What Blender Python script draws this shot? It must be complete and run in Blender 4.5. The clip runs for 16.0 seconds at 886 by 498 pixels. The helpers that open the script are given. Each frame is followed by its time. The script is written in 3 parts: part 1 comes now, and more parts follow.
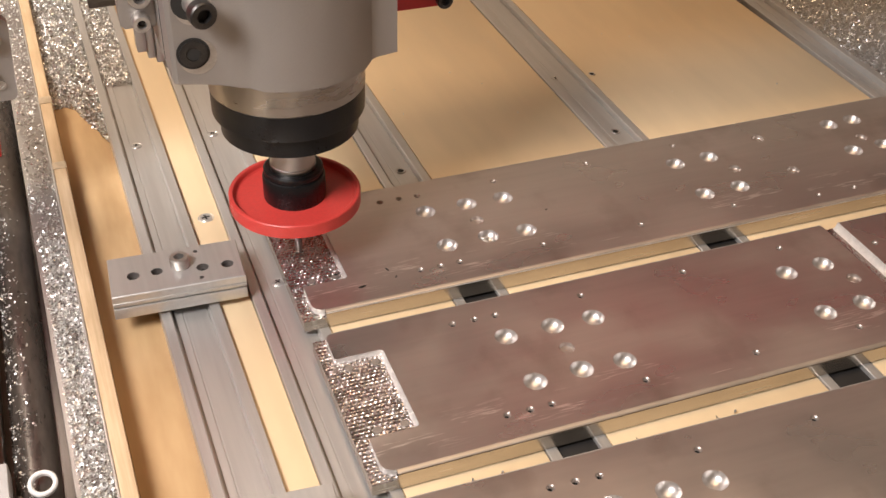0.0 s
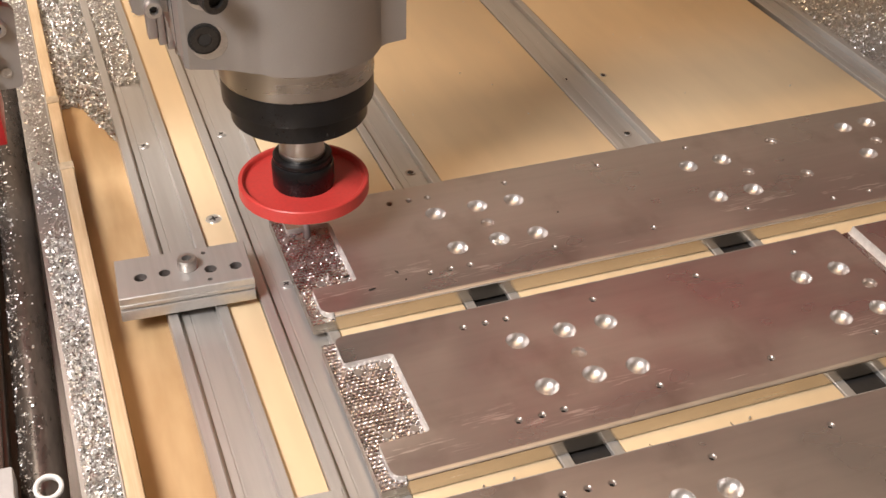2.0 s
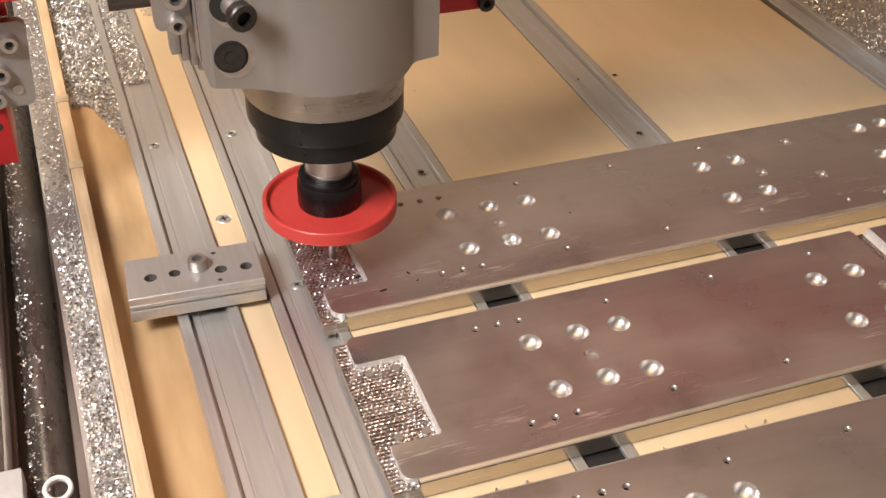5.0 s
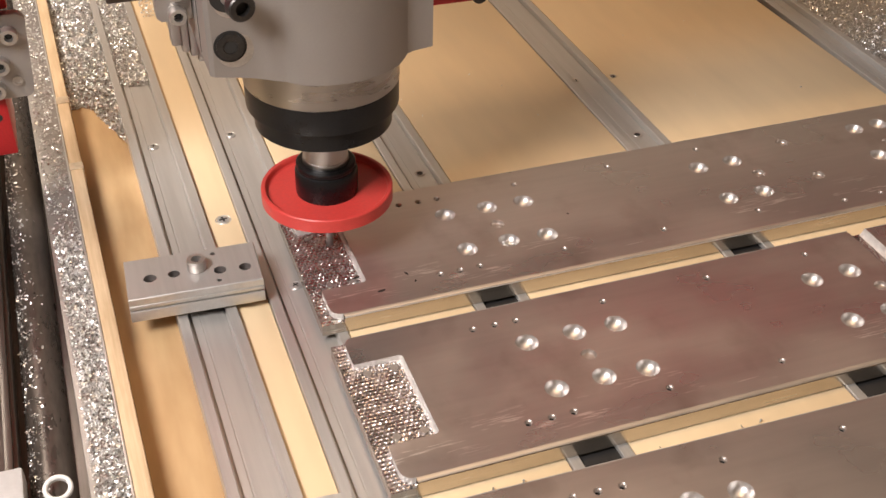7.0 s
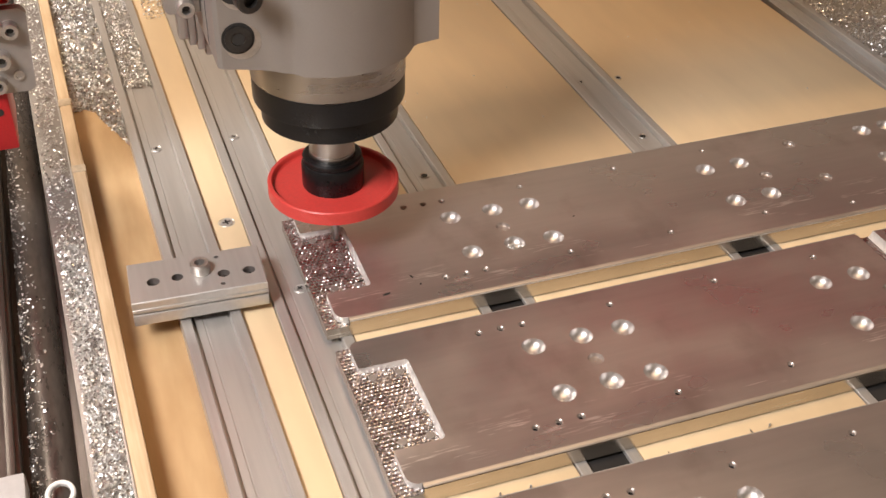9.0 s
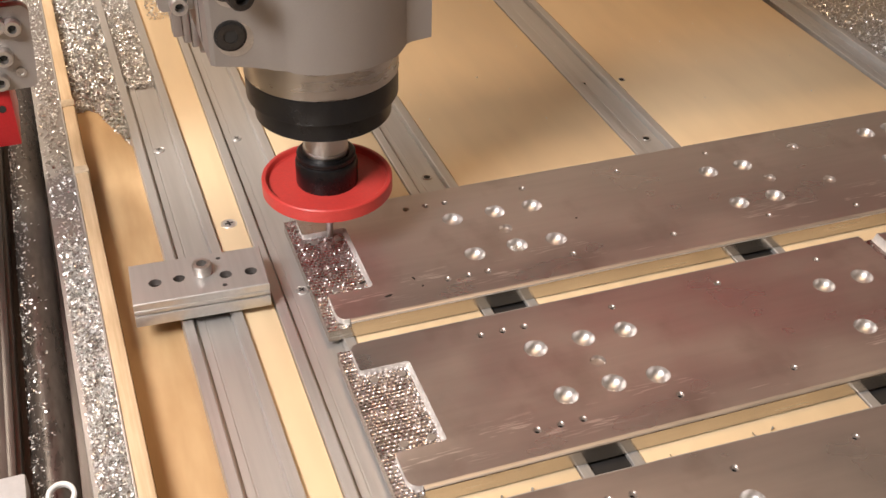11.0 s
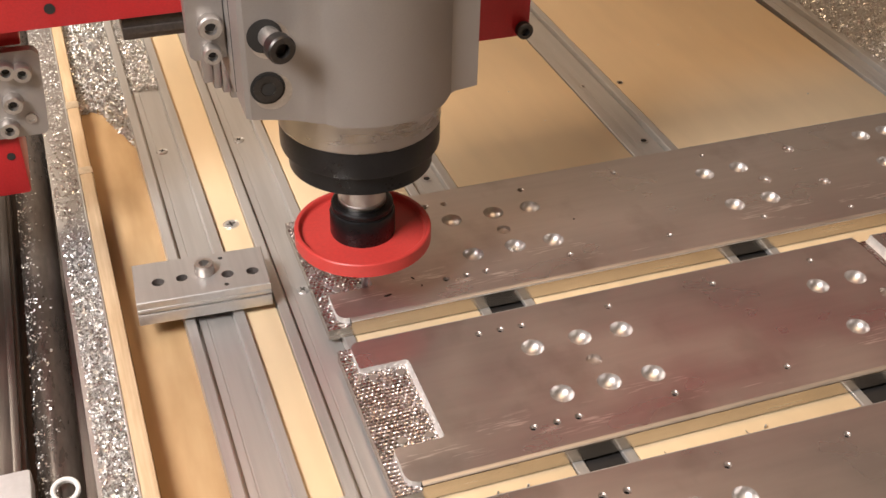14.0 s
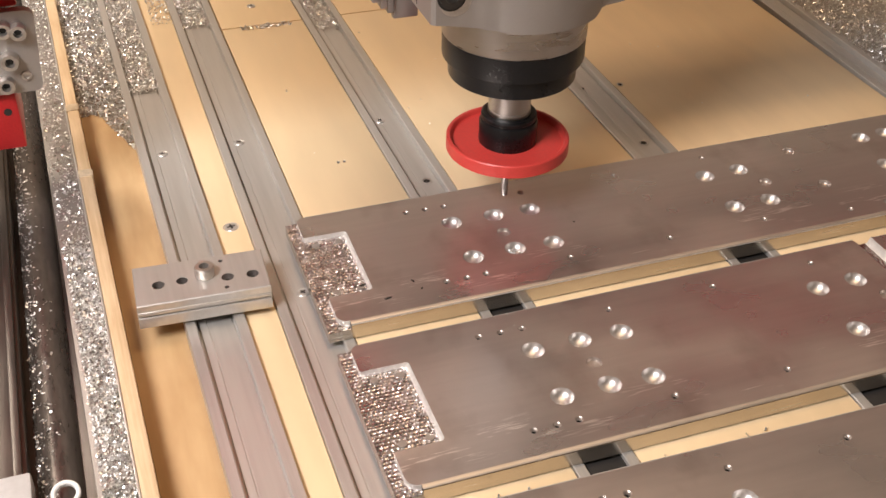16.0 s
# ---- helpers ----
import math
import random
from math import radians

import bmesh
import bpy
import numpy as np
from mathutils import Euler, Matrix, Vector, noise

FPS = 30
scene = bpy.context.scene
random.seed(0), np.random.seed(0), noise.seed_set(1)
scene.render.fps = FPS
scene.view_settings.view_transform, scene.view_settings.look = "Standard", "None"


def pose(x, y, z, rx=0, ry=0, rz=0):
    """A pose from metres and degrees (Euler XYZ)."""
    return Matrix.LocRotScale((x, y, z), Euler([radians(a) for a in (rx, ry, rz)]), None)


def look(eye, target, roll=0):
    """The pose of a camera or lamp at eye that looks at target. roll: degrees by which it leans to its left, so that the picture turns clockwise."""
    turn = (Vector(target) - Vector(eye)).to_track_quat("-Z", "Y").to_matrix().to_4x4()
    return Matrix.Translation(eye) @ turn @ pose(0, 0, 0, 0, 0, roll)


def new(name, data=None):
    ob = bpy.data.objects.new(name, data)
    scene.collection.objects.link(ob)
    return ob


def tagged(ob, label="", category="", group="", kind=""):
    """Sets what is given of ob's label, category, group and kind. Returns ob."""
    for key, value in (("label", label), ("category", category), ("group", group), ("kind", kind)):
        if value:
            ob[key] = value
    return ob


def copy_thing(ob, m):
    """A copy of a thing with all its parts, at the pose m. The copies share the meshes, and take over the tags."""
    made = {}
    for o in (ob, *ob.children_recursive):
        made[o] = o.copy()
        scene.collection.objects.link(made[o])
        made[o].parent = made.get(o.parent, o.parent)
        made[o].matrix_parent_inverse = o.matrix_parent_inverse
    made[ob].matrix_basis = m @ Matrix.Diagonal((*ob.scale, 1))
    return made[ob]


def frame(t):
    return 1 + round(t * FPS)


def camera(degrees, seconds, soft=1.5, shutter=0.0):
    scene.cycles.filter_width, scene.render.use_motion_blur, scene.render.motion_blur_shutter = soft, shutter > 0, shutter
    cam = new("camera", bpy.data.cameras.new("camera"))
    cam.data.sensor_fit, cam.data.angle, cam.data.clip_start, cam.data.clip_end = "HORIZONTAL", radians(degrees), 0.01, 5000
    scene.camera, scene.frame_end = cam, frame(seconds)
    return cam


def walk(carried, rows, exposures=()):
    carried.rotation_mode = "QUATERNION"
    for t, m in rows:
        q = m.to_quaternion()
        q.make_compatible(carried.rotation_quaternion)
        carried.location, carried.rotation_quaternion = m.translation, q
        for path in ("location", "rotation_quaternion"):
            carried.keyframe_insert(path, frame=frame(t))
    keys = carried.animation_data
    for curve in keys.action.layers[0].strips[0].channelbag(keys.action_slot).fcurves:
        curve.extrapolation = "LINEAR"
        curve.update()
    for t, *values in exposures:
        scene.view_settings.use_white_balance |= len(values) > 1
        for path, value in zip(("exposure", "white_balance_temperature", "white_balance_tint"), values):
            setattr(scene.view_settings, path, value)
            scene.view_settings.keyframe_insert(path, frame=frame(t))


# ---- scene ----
from mathutils.geometry import delaunay_2d_cdt

# ---- camera ----
HFOV = 43.41
PATH = [
    (0, pose(-0.1881, -0.4728, 0.3855, 53.385, -1.306, -20.464)),
    (0.5, pose(-0.1897, -0.4701, 0.3835, 53.451, -1.283, -20.348)),
    (1, pose(-0.1880, -0.4680, 0.3826, 53.483, -1.258, -20.160)),
    (1.5, pose(-0.1878, -0.4665, 0.3819, 53.386, -1.278, -20.174)),
    (2, pose(-0.1884, -0.4662, 0.3821, 53.420, -1.332, -20.084)),
    (2.5, pose(-0.1875, -0.4667, 0.3838, 53.446, -1.304, -19.979)),
    (3, pose(-0.1877, -0.4645, 0.3814, 53.388, -1.214, -19.981)),
    (3.5, pose(-0.1890, -0.4605, 0.3803, 53.330, -1.210, -19.996)),
    (4, pose(-0.1897, -0.4597, 0.3792, 53.427, -1.193, -19.884)),
    (6.5, pose(-0.1894, -0.4657, 0.3815, 53.391, -1.245, -19.672)),
    (7, pose(-0.1888, -0.4647, 0.3819, 53.425, -1.181, -19.688)),
    (7.5, pose(-0.1893, -0.4650, 0.3815, 53.537, -1.156, -19.644)),
    (8, pose(-0.1891, -0.4632, 0.3805, 53.511, -1.148, -19.690)),
    (8.5, pose(-0.1894, -0.4609, 0.3804, 53.426, -1.134, -19.670)),
    (9, pose(-0.1893, -0.4600, 0.3794, 53.520, -1.098, -19.654)),
    (11.5, pose(-0.1876, -0.4595, 0.3788, 53.600, -1.077, -19.370)),
    (12, pose(-0.1874, -0.4622, 0.3812, 53.543, -1.039, -19.440)),
    (12.5, pose(-0.1876, -0.4657, 0.3829, 53.564, -0.987, -19.436)),
    (13, pose(-0.1899, -0.4664, 0.3835, 53.649, -1.039, -19.378)),
    (13.5, pose(-0.1890, -0.4669, 0.3834, 53.691, -1.065, -19.297)),
    (14, pose(-0.1886, -0.4672, 0.3831, 53.711, -1.082, -19.230)),
    (14.5, pose(-0.1891, -0.4673, 0.3850, 53.656, -1.135, -19.243)),
    (15, pose(-0.1879, -0.4674, 0.3848, 53.680, -1.044, -19.222)),
    (15.5, pose(-0.1881, -0.4668, 0.3834, 53.797, -1.018, -19.192)),
    (16, pose(-0.1885, -0.4666, 0.3840, 53.750, -1.053, -19.254)),
]

cam = camera(HFOV, 16.0, soft=1.5)
walk(cam, PATH)

# ---- light: warm lamp beside the machine, shop ceiling lamp, made-up fill spot ----
world = bpy.data.worlds.new("shop_air")
world.use_nodes = True
world.node_tree.nodes["Background"].inputs[0].default_value = (1.0, 0.80, 0.60, 1)
world.node_tree.nodes["Background"].inputs[1].default_value = 0.05
scene.world = world


def area_lamp(name, eye, target, size, watts, colour):
    data = bpy.data.lights.new(name, "AREA")
    data.shape, data.size, data.energy, data.color = "DISK", size, watts, colour
    ob = new(name, data)
    ob.matrix_world = look(eye, target)
    return ob


area_lamp("work_lamp", (-0.66, -0.42, 0.82), (-0.10, 0.03, 0.0), 0.36, 13.5, (1.0, 0.945, 0.93))
# Made-up spot, no real source, that brightens the far left of the bed.
fill_spot = bpy.data.lights.new("left_fill_spot", "SPOT")
fill_spot.energy, fill_spot.color, fill_spot.shadow_soft_size = 11.0, (1.0, 0.88, 0.75), 0.09
fill_spot.spot_size, fill_spot.spot_blend = radians(80), 1.0
new("left_fill_spot", fill_spot).matrix_world = look((-0.46, 0.36, 0.46), (-0.22, 0.26, 0.0))
area_lamp("ceiling_lamp", (0.12, 0.07, 1.66), (0.12, 0.07, 0.0), 0.46, 9.0, (1.0, 0.69, 0.42))
scene.view_settings.exposure = 0.10


# ---- materials ----
def material(name, colour, rough=0.5, metal=0.0, grain=(40, 40, 40), fine=(400, 400, 400), vary=0.15, bump=0.05, rough_vary=0.1, dark=None, spec=0.5, depth=0.0005, scratch=False):
    """A surface with variation at two scales and fine relief."""
    m = bpy.data.materials.new(name)
    m.use_nodes = True
    nt = m.node_tree
    n, l = nt.nodes, nt.links
    b = n["Principled BSDF"]
    b.inputs["Metallic"].default_value = metal
    b.inputs["Specular IOR Level"].default_value = spec
    co = n.new("ShaderNodeTexCoord")

    def noise_tex(scale, detail):
        mp = n.new("ShaderNodeMapping")
        mp.inputs["Scale"].default_value = scale
        l.new(co.outputs["Object"], mp.inputs[0])
        t = n.new("ShaderNodeTexNoise")
        t.inputs["Scale"].default_value = 1.0
        t.inputs["Detail"].default_value = detail
        l.new(mp.outputs[0], t.inputs["Vector"])
        return t.outputs["Fac"]

    big, small = noise_tex(grain, 4), noise_tex(fine, 3)
    mix = n.new("ShaderNodeMath")
    mix.operation = "MULTIPLY_ADD"
    l.new(small, mix.inputs[0])
    mix.inputs[1].default_value = 0.45
    half = n.new("ShaderNodeMath")
    half.operation = "MULTIPLY"
    l.new(big, half.inputs[0])
    half.inputs[1].default_value = 0.55
    l.new(half.outputs[0], mix.inputs[2])
    ramp = n.new("ShaderNodeValToRGB")
    lo = dark or tuple(c * (1 - vary) for c in colour)
    hi = tuple(min(1, c * (1 + vary)) for c in colour) if not dark else colour
    ramp.color_ramp.elements[0].position, ramp.color_ramp.elements[1].position = 0.33, 0.67
    ramp.color_ramp.elements[0].color, ramp.color_ramp.elements[1].color = (*lo, 1), (*hi, 1)
    l.new(mix.outputs[0], ramp.inputs[0])
    l.new(ramp.outputs[0], b.inputs["Base Color"])
    rr = n.new("ShaderNodeMapRange")
    rr.inputs["From Min"].default_value, rr.inputs["From Max"].default_value = 0.3, 0.7
    rr.inputs["To Min"].default_value, rr.inputs["To Max"].default_value = max(0.02, rough - rough_vary), min(1, rough + rough_vary)
    l.new(mix.outputs[0], rr.inputs[0])
    l.new(rr.outputs[0], b.inputs["Roughness"])
    if scratch:
        # light scuffs in a band along the near edge of the bar, fine brushed lines, and dull smudges
        turn = n.new("ShaderNodeMapping")
        turn.inputs["Rotation"].default_value = (0, 0, radians(-5))
        turn.inputs["Scale"].default_value = (70, 900, 60)
        l.new(co.outputs["Object"], turn.inputs[0])
        lines = n.new("ShaderNodeTexNoise")
        lines.inputs["Scale"].default_value, lines.inputs["Detail"].default_value = 1.0, 3
        l.new(turn.outputs[0], lines.inputs["Vector"])
        patch, smudge, cloud = noise_tex((34, 120, 30), 3), noise_tex((30, 24, 30), 5), noise_tex((11, 19, 15), 4)

        def span(src, f0, f1, t0=0.0, t1=1.0):
            r = n.new("ShaderNodeMapRange")
            for k, v in (("From Min", f0), ("From Max", f1), ("To Min", t0), ("To Max", t1)):
                r.inputs[k].default_value = v
            l.new(src, r.inputs[0])
            return r.outputs[0]

        def times(p, q):
            r = n.new("ShaderNodeMath")
            r.operation = "MULTIPLY"
            l.new(p, r.inputs[0])
            l.new(q, r.inputs[1])
            return r.outputs[0]

        axes = n.new("ShaderNodeSeparateXYZ")
        l.new(co.outputs["Object"], axes.inputs[0])
        band = times(span(axes.outputs[1], 0.004, 0.010), span(axes.outputs[1], 0.030, 0.020))
        scuff = times(times(span(lines.outputs["Fac"], 0.50, 0.60), span(patch, 0.53, 0.60)), band)
        light = n.new("ShaderNodeMixRGB")
        l.new(scuff, light.inputs[0])
        l.new(ramp.outputs[0], light.inputs[1])
        light.inputs[2].default_value = (0.95, 0.90, 0.86, 1)
        dull = n.new("ShaderNodeMixRGB")
        l.new(span(smudge, 0.54, 0.76, 0.0, 0.45), dull.inputs[0])
        l.new(light.outputs[0], dull.inputs[1])
        dull.inputs[2].default_value = (0.27, 0.20, 0.17, 1)
        l.new(dull.outputs[0], b.inputs["Base Color"])
        l.new(span(cloud, 0.36, 0.64, rough - 0.09, rough + 0.08), b.inputs["Roughness"])
    if bump:
        bp = n.new("ShaderNodeBump")
        bp.inputs["Strength"].default_value, bp.inputs["Distance"].default_value = bump, depth
        l.new(small, bp.inputs["Height"])
        l.new(bp.outputs[0], b.inputs["Normal"])
    return m


PLY = material("birch_panel", (0.73, 0.565, 0.355), 0.42, 0, (9, 5, 6), (60, 12, 60), 0.07, 0.04)
BOARD = material("aged_ply_board", (0.60, 0.415, 0.225), 0.46, 0, (26, 13, 20), (90, 14, 60), 0.2, 0.06, dark=(0.40, 0.25, 0.12))
PLY_EDGE = material("ply_edge", (0.72, 0.55, 0.36), 0.55, 0, (60, 22, 60), (700, 30, 300), 0.3, 0.2, dark=(0.50, 0.35, 0.20))
ALU = material("extruded_aluminium", (0.60, 0.58, 0.555), 0.36, 0.62, (60, 6, 60), (400, 16, 400), 0.09, 0.05)
BAR = material("mill_finish_bar", (0.60, 0.54, 0.51), 0.34, 0.86, (9, 16, 20), (20, 260, 300), 0.06, 0.03, 0.05, scratch=True)
SIDE = material("sawn_bar_side", (0.52, 0.48, 0.42), 0.24, 0.92, (30, 60, 200), (25, 60, 900), 0.10, 0.04, 0.05)
ROUNDED = material("rounded_bar_edge", (0.50, 0.44, 0.38), 0.46, 0.7, (30, 200, 200), (120, 600, 600), 0.12, 0.10)
CUT = material("fresh_cut_aluminium", (0.47, 0.43, 0.42), 0.26, 0.95, (150, 150, 150), (900, 900, 900), 0.25, 0.25)
CHIP = material("aluminium_chip", (0.86, 0.83, 0.79), 0.33, 0.86, (160, 160, 160), (700, 700, 700), 0.35, 0.2)
CAST = material("blasted_aluminium", (0.42, 0.39, 0.365), 0.5, 0.75, (14, 14, 14), (1500, 1500, 1500), 0.07, 0.15)
STEEL = material("turned_steel", (0.48, 0.46, 0.445), 0.30, 1.0, (12, 12, 60), (60, 60, 260), 0.06, 0.02)
BOLT = material("zinc_screw", (0.60, 0.565, 0.53), 0.42, 0.9, (200, 200, 200), (900, 900, 900), 0.15, 0.1)
DARKBOLT = material("dark_screw", (0.07, 0.065, 0.062), 0.38, 0.8, (200, 200, 200), (900, 900, 900), 0.25, 0.1)
BLACK = material("black_anodised", (0.011, 0.011, 0.012), 0.32, 0.3, (30, 30, 30), (800, 800, 800), 0.3, 0.05)
BORE = material("bright_bore", (0.66, 0.63, 0.61), 0.40, 0.9, (150, 150, 150), (700, 700, 700), 0.15, 0.15)
DULL = material("dull_bore", (0.52, 0.46, 0.42), 0.42, 0.85, (150, 150, 150), (700, 700, 700), 0.12, 0.10)
STEEL.node_tree.nodes["Principled BSDF"].inputs["Anisotropic"].default_value = 0.6
BURR = material("bright_milled_edge", (0.92, 0.90, 0.87), 0.48, 0.7, (300, 300, 300), (1200, 1200, 1200), 0.1, 0.5)
CHANNEL_BLACK = material("channel_black", (0.018, 0.016, 0.015), 0.7, 0, (60, 60, 60), (600, 600, 600), 0.2, 0.1)
TAP = material("threaded_bore", (0.40, 0.355, 0.33), 0.40, 0.8, (200, 200, 200), (900, 900, 900), 0.3, 0.0)
# Near-black painted in for shade inside holes and gaps; also the nicks' own colour.
SHADE_AND_NICK = material("shade_and_nick_black", (0.02, 0.018, 0.016), 0.7, 0, (200, 200, 200), (900, 900, 900), 0.3, 0.0)
RED = material("red_print", (0.66, 0.060, 0.050), 0.42, 0, (20, 20, 20), (600, 600, 1500), 0.10, 0.10)
REDPAINT = material("red_painted_steel", (0.48, 0.018, 0.022), 0.36, 0.1, (20, 20, 20), (900, 900, 900), 0.14, 0.06)
RAIL = material("dark_rail", (0.10, 0.085, 0.075), 0.36, 0.7, (40, 3, 40), (500, 30, 500), 0.3, 0.08)
OILED = material("oiled_black_tube", (0.11, 0.092, 0.08), 0.30, 0.6, (60, 8, 60), (400, 100, 400), 0.4, 0.05)
WALL = material("shop_wall", (0.74, 0.69, 0.62), 0.9, 0, (1.5, 1.5, 1.5), (60, 60, 60), 0.10, 0.1)
FLOOR = material("shop_floor", (0.20, 0.18, 0.16), 0.8, 0, (2, 2, 2), (60, 60, 60), 0.2, 0.1)
GREY = material("grey_block", (0.60, 0.60, 0.60), 0.4, 0.2, (30, 30, 30), (300, 300, 300), 0.10, 0.05)
TAPE = material("dull_tape", (0.50, 0.40, 0.28), 0.35, 0, (60, 60, 60), (300, 300, 300), 0.3, 0.2)
PALE = material("pale_plastic", (0.75, 0.74, 0.72), 0.45, 0, (30, 30, 30), (300, 300, 300), 0.06, 0.05)


# ---- mesh helpers ----
def link(name, bm, mat, parent=None, label="", smooth=None):
    me = bpy.data.meshes.new(name)
    bm.normal_update()
    if smooth is not None:
        for f in bm.faces:
            f.smooth = True
        for e in bm.edges:
            if len(e.link_faces) == 2 and e.calc_face_angle(0) > radians(smooth):
                e.smooth = False
    bm.to_mesh(me)
    bm.free()
    if mat:
        me.materials.append(mat)
    ob = new(name, me)
    if parent:
        ob.parent = parent
    return tagged(ob, label)


def part(name, bm, mat, parent, label="", smooth=30):
    return link(name, bm, mat, parent, label, smooth)


def again(ob, name, x, y, z, parent):
    """Another object on the same mesh."""
    o = new(name, ob.data)
    o.parent = parent
    o.location = (x, y, z)
    return o


def box(bm, x0, x1, y0, y1, z0, z1, bevel=0.0006, seg=2):
    vs = bmesh.ops.create_cube(bm, size=1.0)["verts"]
    for v in vs:
        v.co = Vector(((x0 + x1) / 2 + v.co.x * (x1 - x0), (y0 + y1) / 2 + v.co.y * (y1 - y0), (z0 + z1) / 2 + v.co.z * (z1 - z0)))
    if bevel:
        es = list({e for v in vs for e in v.link_edges})
        bmesh.ops.bevel(bm, geom=es, offset=bevel, segments=seg, affect="EDGES", profile=0.5)
    return bm


def lathe(bm, profile, n=48, cx=0.0, cy=0.0, cap=True):
    """A turned solid from (radius, height) pairs, listed from the bottom up."""
    rings = []
    for r, z in profile:
        rings.append([bm.verts.new((cx + r * math.cos(2 * math.pi * i / n), cy + r * math.sin(2 * math.pi * i / n), z)) for i in range(n)])
    for a, b in zip(rings, rings[1:]):
        for i in range(n):
            bm.faces.new((a[i], a[(i + 1) % n], b[(i + 1) % n], b[i]))
    if cap:
        bm.faces.new(rings[0][::-1])
        bm.faces.new(rings[-1])
    return bm


def prism(bm, outline, z0, z1, bevel=0.0):
    """An upright solid over an outline in the plan, counter-clockwise."""
    lo = [bm.verts.new((x, y, z0)) for x, y in outline]
    hi = [bm.verts.new((x, y, z1)) for x, y in outline]
    n = len(outline)
    top = bm.faces.new(hi)
    bm.faces.new(lo[::-1])
    for i in range(n):
        bm.faces.new((lo[i], lo[(i + 1) % n], hi[(i + 1) % n], hi[i]))
    if bevel:
        bmesh.ops.bevel(bm, geom=list(top.edges), offset=bevel, segments=2, affect="EDGES", profile=0.5)
    return bm


def turned(bm, m):
    bmesh.ops.transform(bm, matrix=m, verts=bm.verts)
    return bm


def empty(name, x=0, y=0, z=0):
    ob = new(name)
    ob.location = (x, y, z)
    ob.empty_display_size = 0.02
    return ob


def arc(cx, cy, r, a0, a1, n=6):
    return [(cx + r * math.cos(radians(a0 + (a1 - a0) * i / n)), cy + r * math.sin(radians(a0 + (a1 - a0) * i / n))) for i in range(n + 1)]


def socket_screw(name, r, h, parent, m, mat, label):
    """A socket head cap screw, its axis along z, head from 0 to h."""
    bm = bmesh.new()
    lathe(bm, [(r * 0.97, 0), (r, h * 0.06), (r, h * 0.86), (r * 0.9, h), (r * 0.52, h), (r * 0.50, h * 0.42)], 28)
    turned(bm, m)
    s = part(name, bm, mat, parent, label)
    # Black hexagon on the recess floor, coloured in as its shade.
    bm = bmesh.new()
    lathe(bm, [(r * 0.49, h * 0.43), (r * 0.49, h * 0.46)], 6)
    turned(bm, m)
    part("socket", bm, SHADE_AND_NICK, s)
    return s


# ---- the shop round the machine ----
def slab(name, x0, x1, y0, y1, z0, z1, mat, label):
    bm = bmesh.new()
    box(bm, x0, x1, y0, y1, z0, z1, 0)
    return tagged(link(name, bm, mat), label, name.split("_")[0], kind="structure")


slab("floor", -2.2, 2.2, -2.0, 1.3, -0.95, -0.9, FLOOR, "grey concrete workshop floor")
slab("ceiling", -2.2, 2.2, -2.0, 1.3, 1.7, 1.75, WALL, "plain pale workshop ceiling")
# Unseen walls; the north one stands close so the bars reflect it brighter.
slab("wall_north", -2.2, 2.2, 1.30, 1.40, -0.9, 1.7, WALL, "plain beige unseen workshop wall")
slab("wall_south", -2.2, 2.2, -2.1, -2.0, -0.9, 1.7, WALL, "plain beige unseen workshop wall")
slab("wall_west", -2.3, -2.2, -2.1, 1.4, -0.9, 1.7, WALL, "plain beige unseen workshop wall")
slab("wall_east", 2.2, 2.3, -2.1, 1.4, -0.9, 1.7, WALL, "plain beige unseen workshop wall")

Y0, Y1 = -0.42, 0.95     # the bed along the machine
bed = empty("router_bed", 0, 0, 0)
tagged(bed, "router bed of birch panels between aluminium profiles", "machine bed")
bm = bmesh.new()
box(bm, -0.30, 0.75, Y0, Y1, -0.06, -0.028, 0.001)
part("base_plate", bm, RAIL, bed, "dark steel base plate")
bench = empty("workbench", 0.22, 0.26, -0.9)
tagged(bench, "plain wooden workbench under the router", "workbench")
bm = bmesh.new()
box(bm, -0.62, 0.66, -0.80, 0.80, 0.80, 0.839, 0.002)
part("benchtop", bm, PLY, bench)
for lx, ly in ((-0.56, -0.74), (0.60, -0.74), (-0.56, 0.74), (0.60, 0.74)):
    bm = bmesh.new()
    box(bm, lx - 0.04, lx + 0.04, ly - 0.04, ly + 0.04, 0.0, 0.7998, 0.003)
    part("leg", bm, PLY, bench)


# ---- the bed: birch panels between aluminium profiles ----
def panel(x0, x1, y0, y1, z, lean0=0.0, lean1=0.0, label="pale birch plywood bed panel"):
    """A flat panel whose long edges follow the profiles beside it."""
    bm = bmesh.new()
    prism(bm, [(x0 - lean0 * y0, y0), (x1 - lean1 * y0, y0), (x1 - lean1 * y1, y1), (x0 - lean0 * y1, y1)], -0.0278, z, 0.0005)
    return part("bed_panel", bm, PLY, bed, label)


